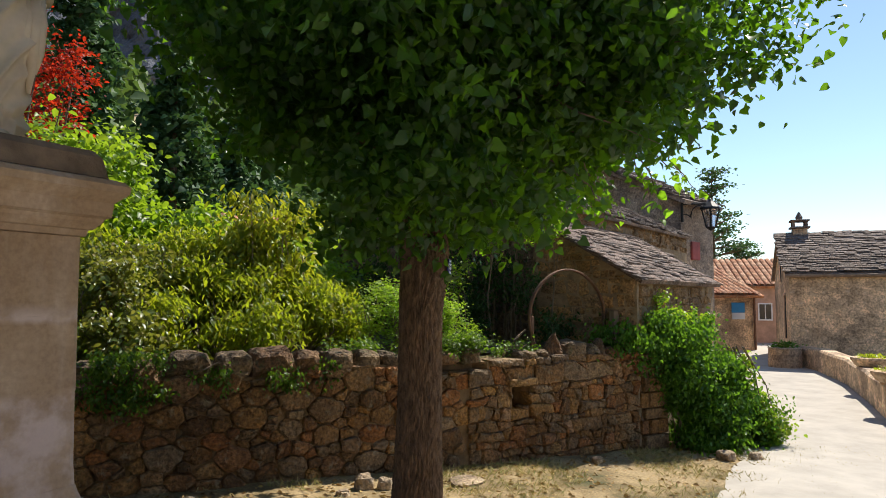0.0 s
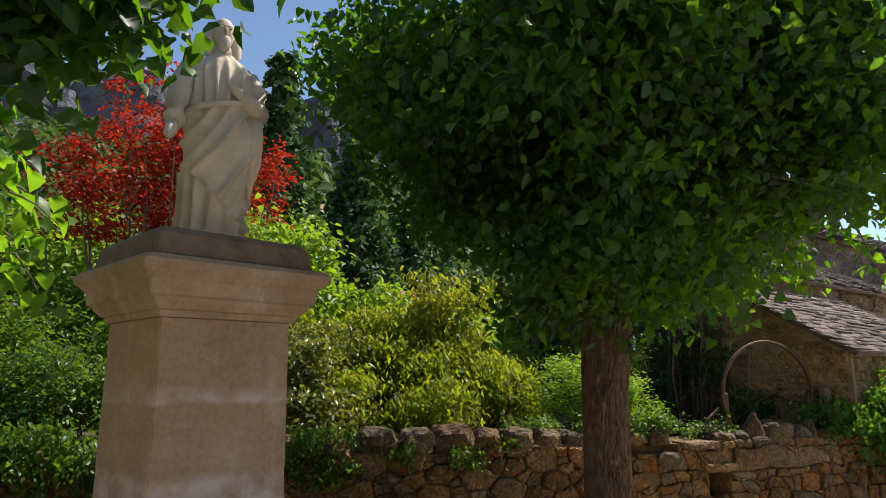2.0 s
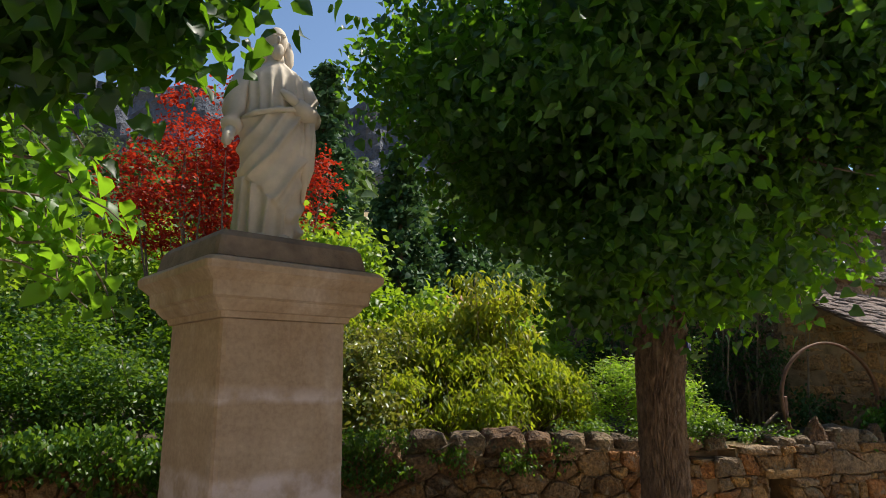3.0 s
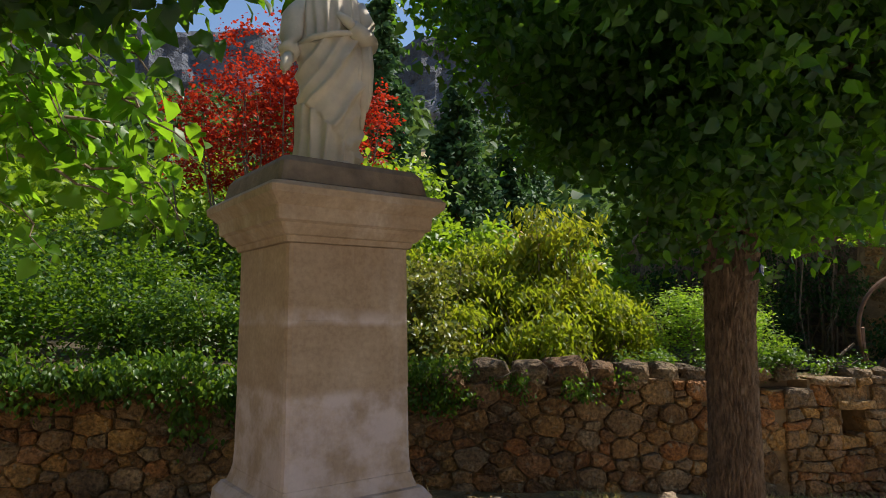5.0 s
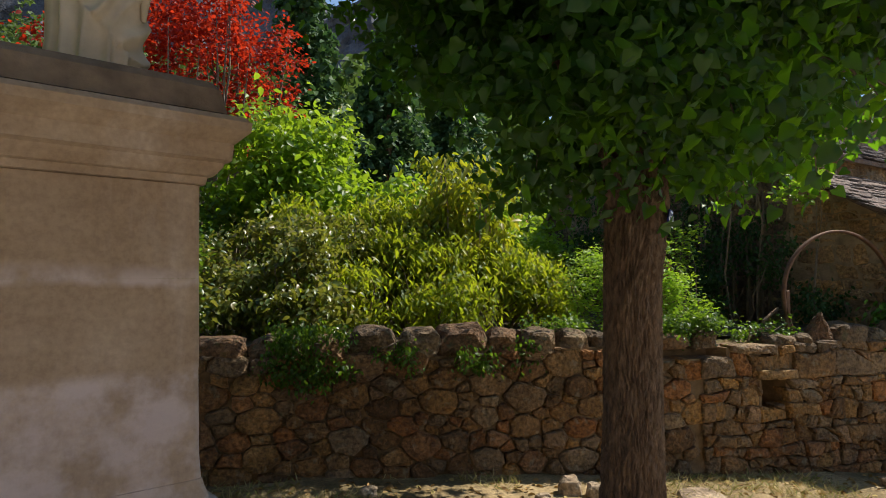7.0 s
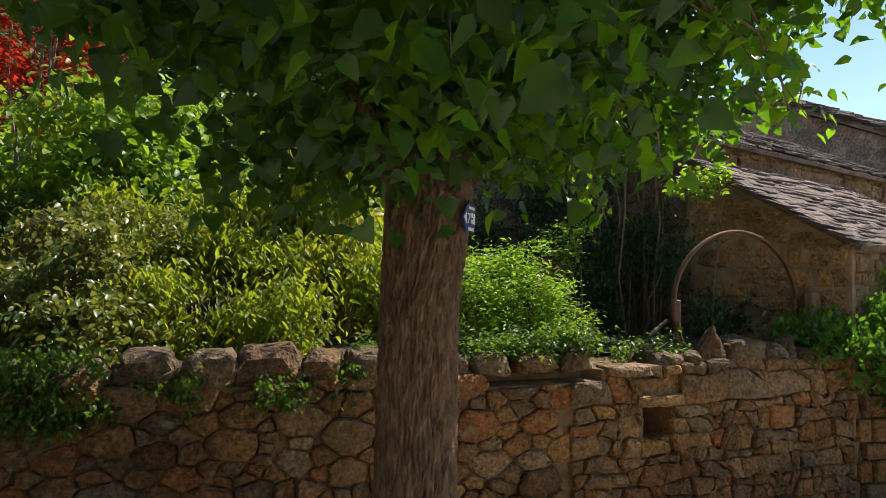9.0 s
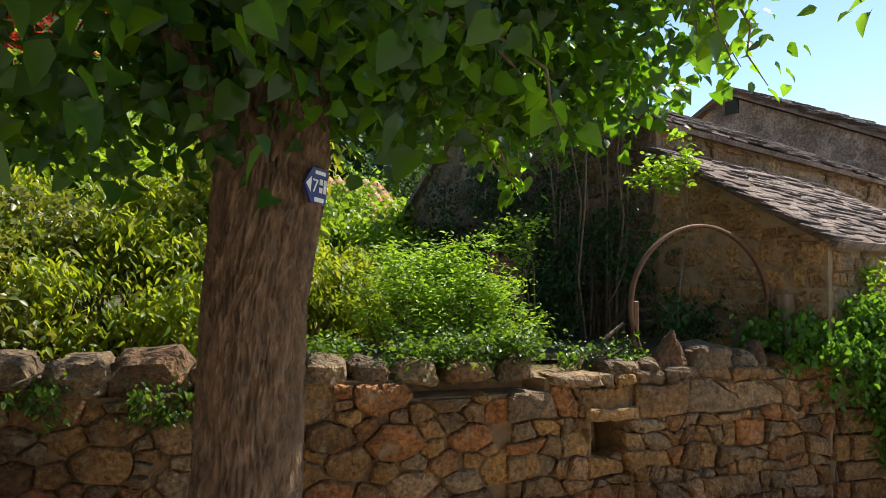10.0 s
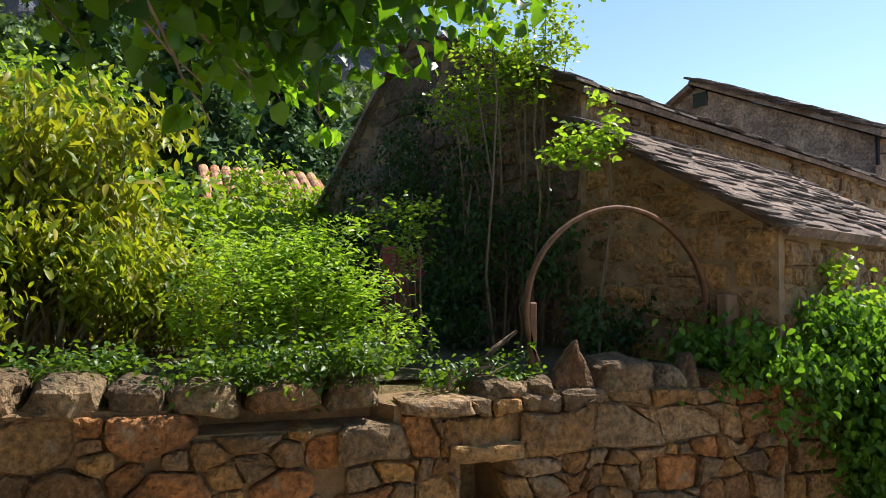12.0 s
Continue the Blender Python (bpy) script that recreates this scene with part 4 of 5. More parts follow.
part("roof", roof_deck(HG, 1.7, 0, 1.43, 1.5, 2.2), M_TILE, shed)
part("roof", roof_deck(HG, 1.7, 3.0, 1.43, 1.5, 2.2), M_TILE, shed)
tile_rows(HG, 1.7, 1.5, 0.77, 1.52, M_TILE_P, shed, 0.17, 0.3)


def wall_window(parent, m, x, z, w, h, shutters=False, y=-0.02, frame_mat=None):
    """A small framed window set on a front wall, with panes behind a cross of bars."""
    fm = frame_mat or M_WOOD
    win = part("window", bevelled((x - w / 2, y - 0.01, z), (x + w / 2, y + 0.05, z + h), 0.01, 1, m), M_GLASS, parent, "dark window pane")
    for lo, hi in (((x - w / 2 - 0.05, y - 0.04, z - 0.06), (x + w / 2 + 0.05, y + 0.03, z)), ((x - w / 2 - 0.05, y - 0.03, z + h), (x + w / 2 + 0.05, y + 0.03, z + h + 0.06)),
                   ((x - w / 2 - 0.05, y - 0.03, z), (x - w / 2, y + 0.03, z + h)), ((x + w / 2, y - 0.03, z), (x + w / 2 + 0.05, y + 0.03, z + h)),
                   ((x - 0.015, y - 0.025, z), (x + 0.015, y + 0.03, z + h))):
        part("frame", bevelled(lo, hi, 0.006, 1, m), fm, win)
    if shutters:
        for sx in (-1, 1):
            cx = x + sx * (w / 2 + 0.05 + w / 4)
            part("shutter", bevelled((cx - w / 4, y - 0.05, z), (cx + w / 4, y - 0.005, z + h), 0.008, 1, m), M_SHUT, win)


# lantern house: closed red shutter, gable vent
part("shutter", bevelled((0.44, -0.06, 2.35), (0.82, -0.003, 2.78), 0.01, 1, HD), M_SHUT, lantern_house, "closed red wooden shutter")
part("vent", bevelled((-0.04, 2.98, 4.82), (0.02, 3.30, 5.10), 0.01, 1, HD), M_GLASS, lantern_house, "small dark gable opening")
# slab house: gable slits, blocked arch, gutter, chimney
for y0, z0, h in ((2.3, 2.35, 0.8), (1.2, 0.7, 1.3)):
    part("window", bevelled((-0.03, y0 - 0.15, z0), (0.02, y0 + 0.15, z0 + h), 0.01, 1, HE), M_GLASS, slab_house, "narrow dark slit window")
bm = bmesh.new()
tube(bm, [HE @ Vector((x, -0.14, 2.47)) for x in (-0.1, 3, 6, 11)], 0.05, 8)
part("gutter", bm, M_WOOD, slab_house)
ch = part("chimney", bevelled((0.35, 2.1, 3.5), (0.75, 2.5, 3.98), 0.02, 1, HE), M_PLASTER, slab_house, "square stone chimney with a slab cap on posts")
part("slab_cap", bevelled((0.28, 2.03, 3.98), (0.82, 2.57, 4.03), 0.01, 1, HE), M_SLAB, ch)
for x in (0.38, 0.72):
    for y in (2.14, 2.46):
        part("post", bevelled((x - 0.04, y - 0.04, 4.03), (x + 0.04, y + 0.04, 4.19), 0.01, 1, HE), M_SLAB, ch)
part("slab_cap", bevelled((0.29, 2.04, 4.19), (0.81, 2.56, 4.24), 0.01, 1, HE), M_SLAB, ch)
bm = bmesh.new()
tube(bm, [HE @ Vector((0.55, 2.3, z)) for z in (4.24, 4.34, 4.42, 4.50)], [0.09, 0.1, 0.06, 0.015], 10)
part("finial", bm, M_SLAB, ch)
wall_window(pink_house, HP, 3.7, 2.0, 0.45, 0.6, frame_mat=M_WHITE)
wall_window(pink_house, HP, 2.8, 0.2, 0.8, 0.9, frame_mat=M_SHUT)
# low house: blue notice and rain pipe
part("notice", bevelled((1.45, -0.05, 1.75), (1.95, -0.01, 2.1), 0.005, 1, HS), M_SKYBLUE, sign_house, "small bright blue notice panel")
part("notice", bevelled((1.45, -0.05, 1.52), (1.95, -0.01, 1.745), 0.005, 1, HS), M_WHITE, sign_house, "small white notice panel")
bm = bmesh.new()
tube(bm, [HS @ Vector((2.32, -0.06, z)) for z in (0, 1.0, 2.3)], 0.04, 8)
part("downpipe", bm, M_IRON, sign_house)

# street lantern on a scrolled bracket
lant = thing("street_lantern", tuple(HD @ Vector((0, 0, 3.6))), "black iron street lantern on a scrolled wall bracket", "lamp")
bm = bmesh.new()
tube(bm, [HD @ Vector((0.0, -0.04, z)) for z in (3.2, 3.4, 3.7)], 0.03, 6)
tube(bm, [HD @ Vector((x, -0.04 - x * 0.6, 3.62 + 0.06 * x)) for x in (0, 0.2, 0.45, 0.63)], 0.028, 6)
tube(bm, [HD @ Vector((0.05 + 0.4 * t + 0.12 * math.sin(t * 9), -0.05 - t * 0.3, 3.3 + 0.3 * t + 0.08 * math.cos(t * 9))) for t in [i / 14 for i in range(15)]], 0.014, 5)
part("bracket", bm, M_LIT_IRON, lant)
LP = HD @ Vector((0.63, -0.42, 3.1))
bm = bmesh.new()
for k in range(4):
    a = k * math.pi / 2 + 0.6
    tube(bm, [LP + Vector((math.cos(a) * r, math.sin(a) * r, z)) for r, z in ((0.10, 0.0), (0.19, 0.42))], 0.018, 5)
tube(bm, [LP + Vector((0, 0, z)) for z in (-0.08, -0.02, 0.0)], [0.02, 0.1, 0.12], 8)
tube(bm, [LP + Vector((0, 0, z)) for z in (0.42, 0.46, 0.60, 0.66)], [0.24, 0.23, 0.08, 0.03], 8)
part("housing", bm, M_LIT_IRON, lant)
bm = bmesh.new()
tube(bm, [LP + Vector((0, 0, z)) for z in (0.01, 0.2, 0.41)], [0.11, 0.15, 0.19], 4)
m_pane, pn, pl, pb = material("lantern_glass", 0.05)
pb.inputs["Transmission Weight"].default_value = 0.9
part("glass", bm, m_pane, lant, "clear glass panes")


# planters on the parapet and stone trough at its end
def planter(x, y, z, r, label):
    t = thing("stone_planter", (x, y, z), label, "planter", "planters on the parapet")
    bm = bmesh.new()
    tube(bm, [(x, y, z + h) for h in (0, 0.02, 0.12, 0.16)], [r * 0.7, r * 0.8, r, r], 18)
    part("bowl", bm, M_PLASTER, t)
    nr = np.random.default_rng(int(x * 10))
    leaves("plants", np.array((x, y, z + 0.17)) + nr.normal(0, r * 0.35, (220, 3)) * (1, 1, 0.15), 0.06, "oval", M_BUSH, t, nr, droop=-0.6)


planter(11.4, 1.05, 0.18, 0.34, "shallow stone planter with low plants")
planter(9.2, -0.35, 0.18, 0.34, "shallow stone planter with yellow-green plants")
trough = thing("stone_trough", (15.2, 4.7, -0.4), "round stone flower trough at the house corner", "planter")
bm = bmesh.new()
tube(bm, [(14.75, 4.75, z) for z in (-0.45, -0.4, 0.1, 0.15, 0.16)], [0.42, 0.42, 0.40, 0.42, 0.36], 16)
part("bowl", bm, M_PLASTER, trough)
nr = np.random.default_rng(8)
leaves("plants", np.array((14.75, 4.75, 0.2)) + nr.normal(0, 0.17, (260, 3)) * (1, 1, 0.3), 0.08, "oval", M_IVY, trough, nr, droop=-0.5)

# ---- old iron hoop standing behind the wall, with its prop ----
hoop = thing("iron_hoop", (3.14, 0.32, 0.86), "large rusty iron cart-wheel hoop standing behind the wall", "hoop")
bm = bmesh.new()
hn = 72
ringv = []
for i in range(hn):
    a = math.tau * i / hn
    row = []
    for rr, yy in ((0.562, 0.30), (0.581, 0.30), (0.584, 0.32), (0.581, 0.34), (0.562, 0.34), (0.560, 0.32)):
        k = rr * (1 + 0.004 * math.sin(a * 5))
        row.append(bm.verts.new((3.14 + k * math.cos(a), yy, 1.21 + k * math.sin(a))))
    ringv.append(row)
for i in range(hn):
    a, b = ringv[i], ringv[(i + 1) % hn]
    for k in range(6):
        bm.faces.new((a[k], b[k], b[(k + 1) % 6], a[(k + 1) % 6]))
part("rim", bm, M_IRON, hoop, "", True)
for x, z in ((2.60, 0.84), (3.70, 0.84)):
    part("stake", bevelled((x - 0.02, 0.30, z), (x + 0.02, 0.34, z + 0.42), 0.006, 1), M_IRON, hoop)
tagged(part("wooden_post", bevelled((3.745, 0.20, 0.84), (3.84, 0.28, 1.31), 0.008, 1, None), M_WOOD), "short weathered board upright beside the hoop", "post")
bm = bmesh.new()
tube(bm, [(2.26, 0.30, 0.88), (2.38, 0.31, 1.02), (2.52, 0.33, 1.11)], [0.012, 0.016, 0.010], 6)
tagged(part("bent_stick", bm, M_CAP, smooth=True), "pale bent stick leaning by the hoop", "stick")

old_door = thing("old_door", (2.3, 1.95, 0.85), "weathered red plank door leaning by the barn", "door")
for k in range(3):
    part("plank", bevelled((2.16 + 0.11 * k, 1.93, 0.84), (2.262 + 0.11 * k, 1.955, 1.62 - 0.03 * k), 0.006, 1), M_SHUT, old_door)
part("rail", bevelled((2.15, 1.905, 1.35), (2.49, 1.93, 1.43), 0.006, 1), M_SHUT, old_door)

# ---- trail marker on the linden ----
mark = thing("trail_marker", (0.2, -1.76, 1.62), "small blue arrow trail marker nailed to the trunk", "sign")
MM = look((0.262, -1.712, 1.665), (0.962, -2.412, 1.65), 4) @ pose(0, 0, 0, 0, 180, 0)
bm = bmesh.new()
out = [(-0.052, 0.0), (-0.022, 0.048), (0.042, 0.048), (0.042, -0.048), (-0.022, -0.048)]
fr = [bm.verts.new(MM @ Vector((x, y, 0.004))) for x, y in out]
bk = [bm.verts.new(MM @ Vector((x, y, -0.004))) for x, y in out]
bm.faces.new(fr)
bm.faces.new(bk[::-1])
for k in range(5):
    bm.faces.new((fr[k], bk[k], bk[(k + 1) % 5], fr[(k + 1) % 5]))
bmesh.ops.recalc_face_normals(bm, faces=bm.faces[:])
part("plate", bm, M_BLUE, mark, "blue enamel arrow plate")
bm = bmesh.new()
ar = [bm.verts.new(MM @ Vector(p)) for p in ((-0.048, 0, 0.0055), (-0.026, 0.022, 0.0055), (-0.026, -0.022, 0.0055))]
bm.faces.new(ar)
part("arrow_tip", bm, M_WHITE, mark, "white arrow head")
for (x, y, w, h) in ((0.010, 0.036, 0.022, 0.005), (0.010, -0.038, 0.02, 0.006)):
    part("lettering", bevelled((x - w, y - h, 0.0045), (x + w, y + h, 0.006), 0.0005, 1, MM), M_WHITE, mark)
tc = bpy.data.curves.new("numeral", "FONT")
tc.body, tc.size, tc.extrude = "7", 0.052, 0.0006
tc.materials.append(M_WHITE)
num = new("numeral", tc)
num.matrix_basis = MM @ pose(-0.022, -0.019, 0.0052)
dg = bpy.context.evaluated_depsgraph_get()
nm = bpy.data.meshes.new_from_object(num.evaluated_get(dg))
nm.transform(num.matrix_basis)
bpy.data.objects.remove(num)
link_mesh("numeral", nm, M_WHITE, mark)
for x0, y0, x1, y1 in ((0.008, 0.004, 0.022, 0.020), (0.008, -0.018, 0.022, -0.003), (0.026, -0.018, 0.038, 0.020)):
    part("lettering", bevelled((x0, y0, 0.0045), (x1, y1, 0.006), 0.0005, 1, MM), M_WHITE, mark)

# ---- garden plants ----
def lobes(seed, x0, x1, step, y, depth, low, tops, r):
    """Rounded lobes of a hedge in two ranks, with an uneven top."""
    rng = random.Random(seed)
    out = []
    x = x0
    while x < x1:
        top = float(np.interp(x, [p[0] for p in tops], [p[1] for p in tops]))
        for k, zz in enumerate((low + 0.26, (low + top) / 2, top - r * 0.8)):
            if k == 0 and rng.random() < 0.5:
                continue
            out.append(((x + rng.uniform(-0.1, 0.1), y + depth * (0.25 + 0.4 * k) + rng.uniform(-0.12, 0.12), zz + rng.uniform(-0.08, 0.08)), (r * rng.uniform(0.8, 1.25), r * rng.uniform(0.7, 1.0), r * rng.uniform(0.7, 1.1))))
        x += step * rng.uniform(0.8, 1.2)
    return out


shrub("laurel_bush", (-0.5, 1.3, 0.85), lobes(2, -1.55, 1.15, 0.28, 0.6, 1.5, 0.85, [(-1.6, 2.1), (-0.8, 2.15), (0.2, 1.95), (0.8, 1.7), (1.2, 1.5)], 0.29), 540, 56, 0.09, 0.075, "lance", M_BUSH, 21,
      "yellow-green sunlit shrub with long narrow leaves behind the wall", 0.75, 130, stem_r=0.013)
shrub("laurel_bush", (-1.9, 1.0, 0.85), lobes(5, -2.3, -1.35, 0.3, 0.5, 1.0, 0.85, [(-2.3, 1.75), (-1.3, 2.0)], 0.26), 120, 60, 0.08, 0.06, "oval", M_GLOSSY, 20,
      "glossy dark-leaved evergreen bush glinting in the sun", 0.5, 40, stem_r=0.013)
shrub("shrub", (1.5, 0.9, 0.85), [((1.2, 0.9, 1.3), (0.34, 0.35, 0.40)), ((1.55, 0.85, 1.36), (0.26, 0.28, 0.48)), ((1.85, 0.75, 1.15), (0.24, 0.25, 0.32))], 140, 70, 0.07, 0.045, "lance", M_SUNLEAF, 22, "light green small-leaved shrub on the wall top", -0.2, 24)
shrub("shrub", (-3.3, 1.2, 0.9), lobes(7, -4.2, -2.4, 0.45, 0.35, 1.0, 0.85, [(-4.2, 1.7), (-2.4, 1.75)], 0.34), 230, 70, 0.10, 0.048, "oval", M_SHRUB, 23, "dense dark green shrub behind the wall", 0.3, 30)
shrub("shrub", (-5.8, 1.4, 0.9), lobes(8, -7.2, -4.2, 0.5, 0.4, 1.6, 0.85, [(-7.0, 2.1), (-4.2, 2.2)], 0.42), 260, 70, 0.12, 0.055, "oval", M_GARDEN, 36, "leafy green shrubs behind the wall", 0.2, 30)
shrub("shrub", (-3.9, 3.0, 0.9), lobes(9, -6.4, -2.2, 0.6, 2.2, 1.2, 1.2, [(-6.4, 2.6), (-2.2, 2.5)], 0.5), 260, 64, 0.14, 0.07, "oval", M_GARDEN, 37, "sunlit green bushes in the garden below the plum tree", 0.3, 24)
shrub("shrub", (-1.0, 3.6, 0.9), [((-1.75, 3.3, 2.55), (0.75, 0.7, 0.85)), ((-0.4, 3.4, 1.95), (0.9, 0.6, 0.6)), ((0.5, 3.6, 1.55), (0.9, 0.6, 0.55))], 300, 60, 0.15, 0.10, "oval", M_MULB, 24, "bright green leafy bush behind the laurel", 0.4, 24)
shrub("plum_tree", (-3.1, 4.3, 0.9), [((-3.25, 4.2, 4.05), (1.6, 1.0, 1.0)), ((-3.1, 4.2, 4.95), (1.0, 0.8, 0.8))], 230, 60, 0.12, 0.068, "oval", M_RED, 25, "red-leaved ornamental plum tree", 0.2, 44, stem_r=0.03, cat="tree")
shrub("peach_tree", (0.35, 1.9, 0.9), [((-0.23, 1.93, 2.06), (0.5, 0.4, 0.45)), ((0.21, 2.00, 2.22), (0.4, 0.35, 0.35)), ((0.09, 1.84, 1.62), (0.6, 0.4, 0.4)), ((0.49, 2.01, 2.36), (0.22, 0.2, 0.3))], 95, 40, 0.11, 0.11, "lance", M_PEACH, 26, "small fruit tree with drooping yellow-green leaves", 0.8, 34, stem_r=0.02, cat="tree", twig=M_BRANCH)
shrub("shrub", (1.6, 3.6, 0.9), [((1.2, 3.6, 1.5), (0.6, 0.6, 0.55)), ((2.0, 4.2, 1.35), (0.7, 0.6, 0.5)), ((1.5, 4.8, 2.15), (0.5, 0.4, 0.55))], 200, 60, 0.14, 0.075, "oval", M_MULB, 27, "bright green leafy bush near the barn", 0.3, 16)
shrub("shrub", (2.1, 0.9, 0.85), [((2.13, 1.16, 1.76), (0.26, 0.18, 0.26)), ((2.22, 1.15, 1.58), (0.16, 0.14, 0.2))], 16, 34, 0.06, 0.042, "oval", M_MULB, 28, "slender leafy shoot by the wall", -0.2, 9)
shrub("sapling", (3.05, 1.5, 0.85), [((3.08, 1.54, 3.20), (0.42, 0.3, 0.42)), ((2.81, 1.79, 2.81), (0.36, 0.25, 0.40)), ((3.14, 1.37, 2.94), (0.25, 0.2, 0.3))], 58, 44, 0.08, 0.05, "oval", M_MULB, 29, "thin leafy sapling growing against the gable", 0.0, 18, stem_r=0.014, cat="tree")
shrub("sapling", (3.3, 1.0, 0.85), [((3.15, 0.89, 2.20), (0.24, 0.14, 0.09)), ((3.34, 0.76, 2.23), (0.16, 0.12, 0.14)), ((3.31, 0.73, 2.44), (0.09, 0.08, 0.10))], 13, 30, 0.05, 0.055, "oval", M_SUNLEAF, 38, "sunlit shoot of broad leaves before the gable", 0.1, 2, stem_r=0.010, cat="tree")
shrub("ivy", (4.9, 0.05, -0.35), [((3.75, 0.08, 1.0), (0.36, 0.2, 0.15)), ((4.22, -0.06, 0.85), (0.45, 0.26, 0.42)), ((4.72, -0.08, 0.62), (0.5, 0.34, 0.58)), ((5.15, 0.0, 0.25), (0.48, 0.40, 0.58)), ((5.5, -0.15, -0.08), (0.42, 0.42, 0.40)), ((4.85, -0.3, -0.02), (0.4, 0.25, 0.42))], 540, 85, 0.08, 0.050, "oval", M_IVY, 30,
      "thick ivy and creeper hanging over the wall end", 0.9, 14, cat="creeper")
shrub("creeper", (4.7, 0.15, 0.9), [((4.45, 0.10, 1.38), (0.16, 0.08, 0.26)), ((4.95, 0.1, 1.12), (0.4, 0.2, 0.14)), ((5.45, -0.1, 0.55), (0.3, 0.3, 0.28)), ((5.85, -0.35, -0.1), (0.25, 0.3, 0.3))], 100, 55, 0.07, 0.062, "oval", M_MULB, 31, "bright sunlit creeper shoots on the lean-to", 0.3, 12, cat="creeper")
shrub("ivy", (-3.3, 0.1, 0.85), [((-3.3, 0.05, 0.92), (0.85, 0.22, 0.24)), ((-3.15, -0.05, 0.72), (0.5, 0.10, 0.22)), ((-5.2, 0.05, 0.95), (1.1, 0.2, 0.2))], 170, 70, 0.07, 0.05, "oval", M_SHRUB, 32, "dark ivy spilling over the wall top", 0.9, 10, cat="creeper")
shrub("ivy", (-1.4, 0.1, 0.95), [((-1.45, -0.02, 0.85), (0.32, 0.07, 0.2)), ((-0.85, -0.03, 0.78), (0.14, 0.05, 0.10)), ((-0.3, -0.03, 0.80), (0.20, 0.05, 0.08)), ((0.1, 0.0, 0.8), (0.12, 0.05, 0.12))], 60, 55, 0.05, 0.036, "oval", M_SHRUB, 33, "small ivy trails on the face of the wall", 0.9, 6, cat="creeper")
shrub("ivy", (1.4, 0.25, 0.9), [((1.35, 0.15, 0.99), (0.5, 0.2, 0.09)), ((2.3, 0.25, 0.92), (0.3, 0.12, 0.07)), ((0.5, 0.3, 0.98), (0.35, 0.15, 0.06))], 95, 55, 0.05, 0.034, "oval", M_SHRUB, 34, "low ivy and weeds along the wall top", 0.2, 6, cat="creeper")

shrub("ivy", (2.9, 2.2, 0.85), [((3.15, 1.35, 1.7), (0.16, 0.4, 0.5)), ((2.85, 2.0, 1.75), (0.16, 0.45, 0.85)), ((2.55, 2.8, 1.9), (0.16, 0.45, 0.95)), ((2.2, 3.6, 1.6), (0.18, 0.5, 0.75)), ((2.5, 1.7, 1.2), (0.3, 0.5, 0.35)), ((3.35, 0.85, 1.05), (0.3, 0.3, 0.2))], 190, 55, 0.09, 0.045, "oval", M_SHADED_IVY, 35, "ivy with shade-darkened leaf colour climbing the barn gable", 0.9, 14, cat="creeper")

# ---- conifers and pine ----
def conifer(base, h, r, seed, label, bare=0.15, gaps=0.0, mat=None, name="conifer"):
    rng, nrg = random.Random(seed), np.random.default_rng(seed)
    t = thing(name, base, label, "tree")
    b = Vector(base)
    bm = bmesh.new()
    tube(bm, [b + Vector((0, 0, h * f)) for f in (-0.02, 0.3, 0.6, 0.98)], [h * 0.022, h * 0.017, h * 0.01, 0.02], 8)
    part("trunk", bm, M_BARK, t)
    pts = []
    lv = int(15 + h)
    for i in range(lv):
        f = bare + (1 - bare) * i / lv
        ln = r * (1 - f) ** 0.8 * (1 - gaps * rng.random()) + 0.15
        for k in range(7):
            a = rng.uniform(0, math.tau)
            m = 14 if gaps else 60
            s = nrg.uniform(0.15, 1, m)
            p = np.stack([b.x + s * ln * math.cos(a), b.y + s * ln * math.sin(a), b.z + h * f + s * ln * (0.12 if gaps else -0.25) + 0 * s], 1)
            pts.append(p + nrg.normal(0, 0.05 * r, (m, 3)))
    leaves("crown", np.vstack(pts), h * 0.03 if gaps else 0.16, "clump", mat or M_CONIF, t, nrg, droop=0.35)


def pine(base, h, r, seed, label, bare):
    """A pine: bare lower trunk, spreading limbs that carry flat pads of needles."""
    rng, nrg = random.Random(seed), np.random.default_rng(seed)
    t = thing("pine_tree", base, label, "tree")
    b = Vector(base)
    bm = bmesh.new()
    tube(bm, [b + Vector((0, 0, h * f)) for f in (-0.02, 0.3, 0.6, 0.98)], [h * 0.022, h * 0.017, h * 0.01, 0.02], 8)
    part("trunk", bm, M_BARK, t)
    pads = []
    for i in range(13):
        f = bare + (0.98 - bare) * i / 12
        for k in range(3):
            a = rng.uniform(0, math.tau)
            ln = r * (1.02 - f) ** 0.6 * rng.uniform(0.5, 1.2)
            e = b + Vector((math.cos(a) * ln, math.sin(a) * ln, h * f + ln * 0.22))
            bm = bmesh.new()
            tube(bm, [b + Vector((0, 0, h * f)), (b + Vector((0, 0, h * f))).lerp(e, 0.6) - Vector((0, 0, 0.1)), e], [0.06, 0.04, 0.02], 5)
            part("limb", bm, M_BARK, t)
            for s in (0.55, 0.8, 1.0):
                c = (b + Vector((0, 0, h * f))).lerp(e, s)
                pads.append(np.array(c) + nrg.normal(0, 1, (20, 3)) * (0.32, 0.32, 0.08))
    leaves("crown", np.vstack(pads), 0.17, "clump", M_CONIF, t, nrg, droop=-0.5)


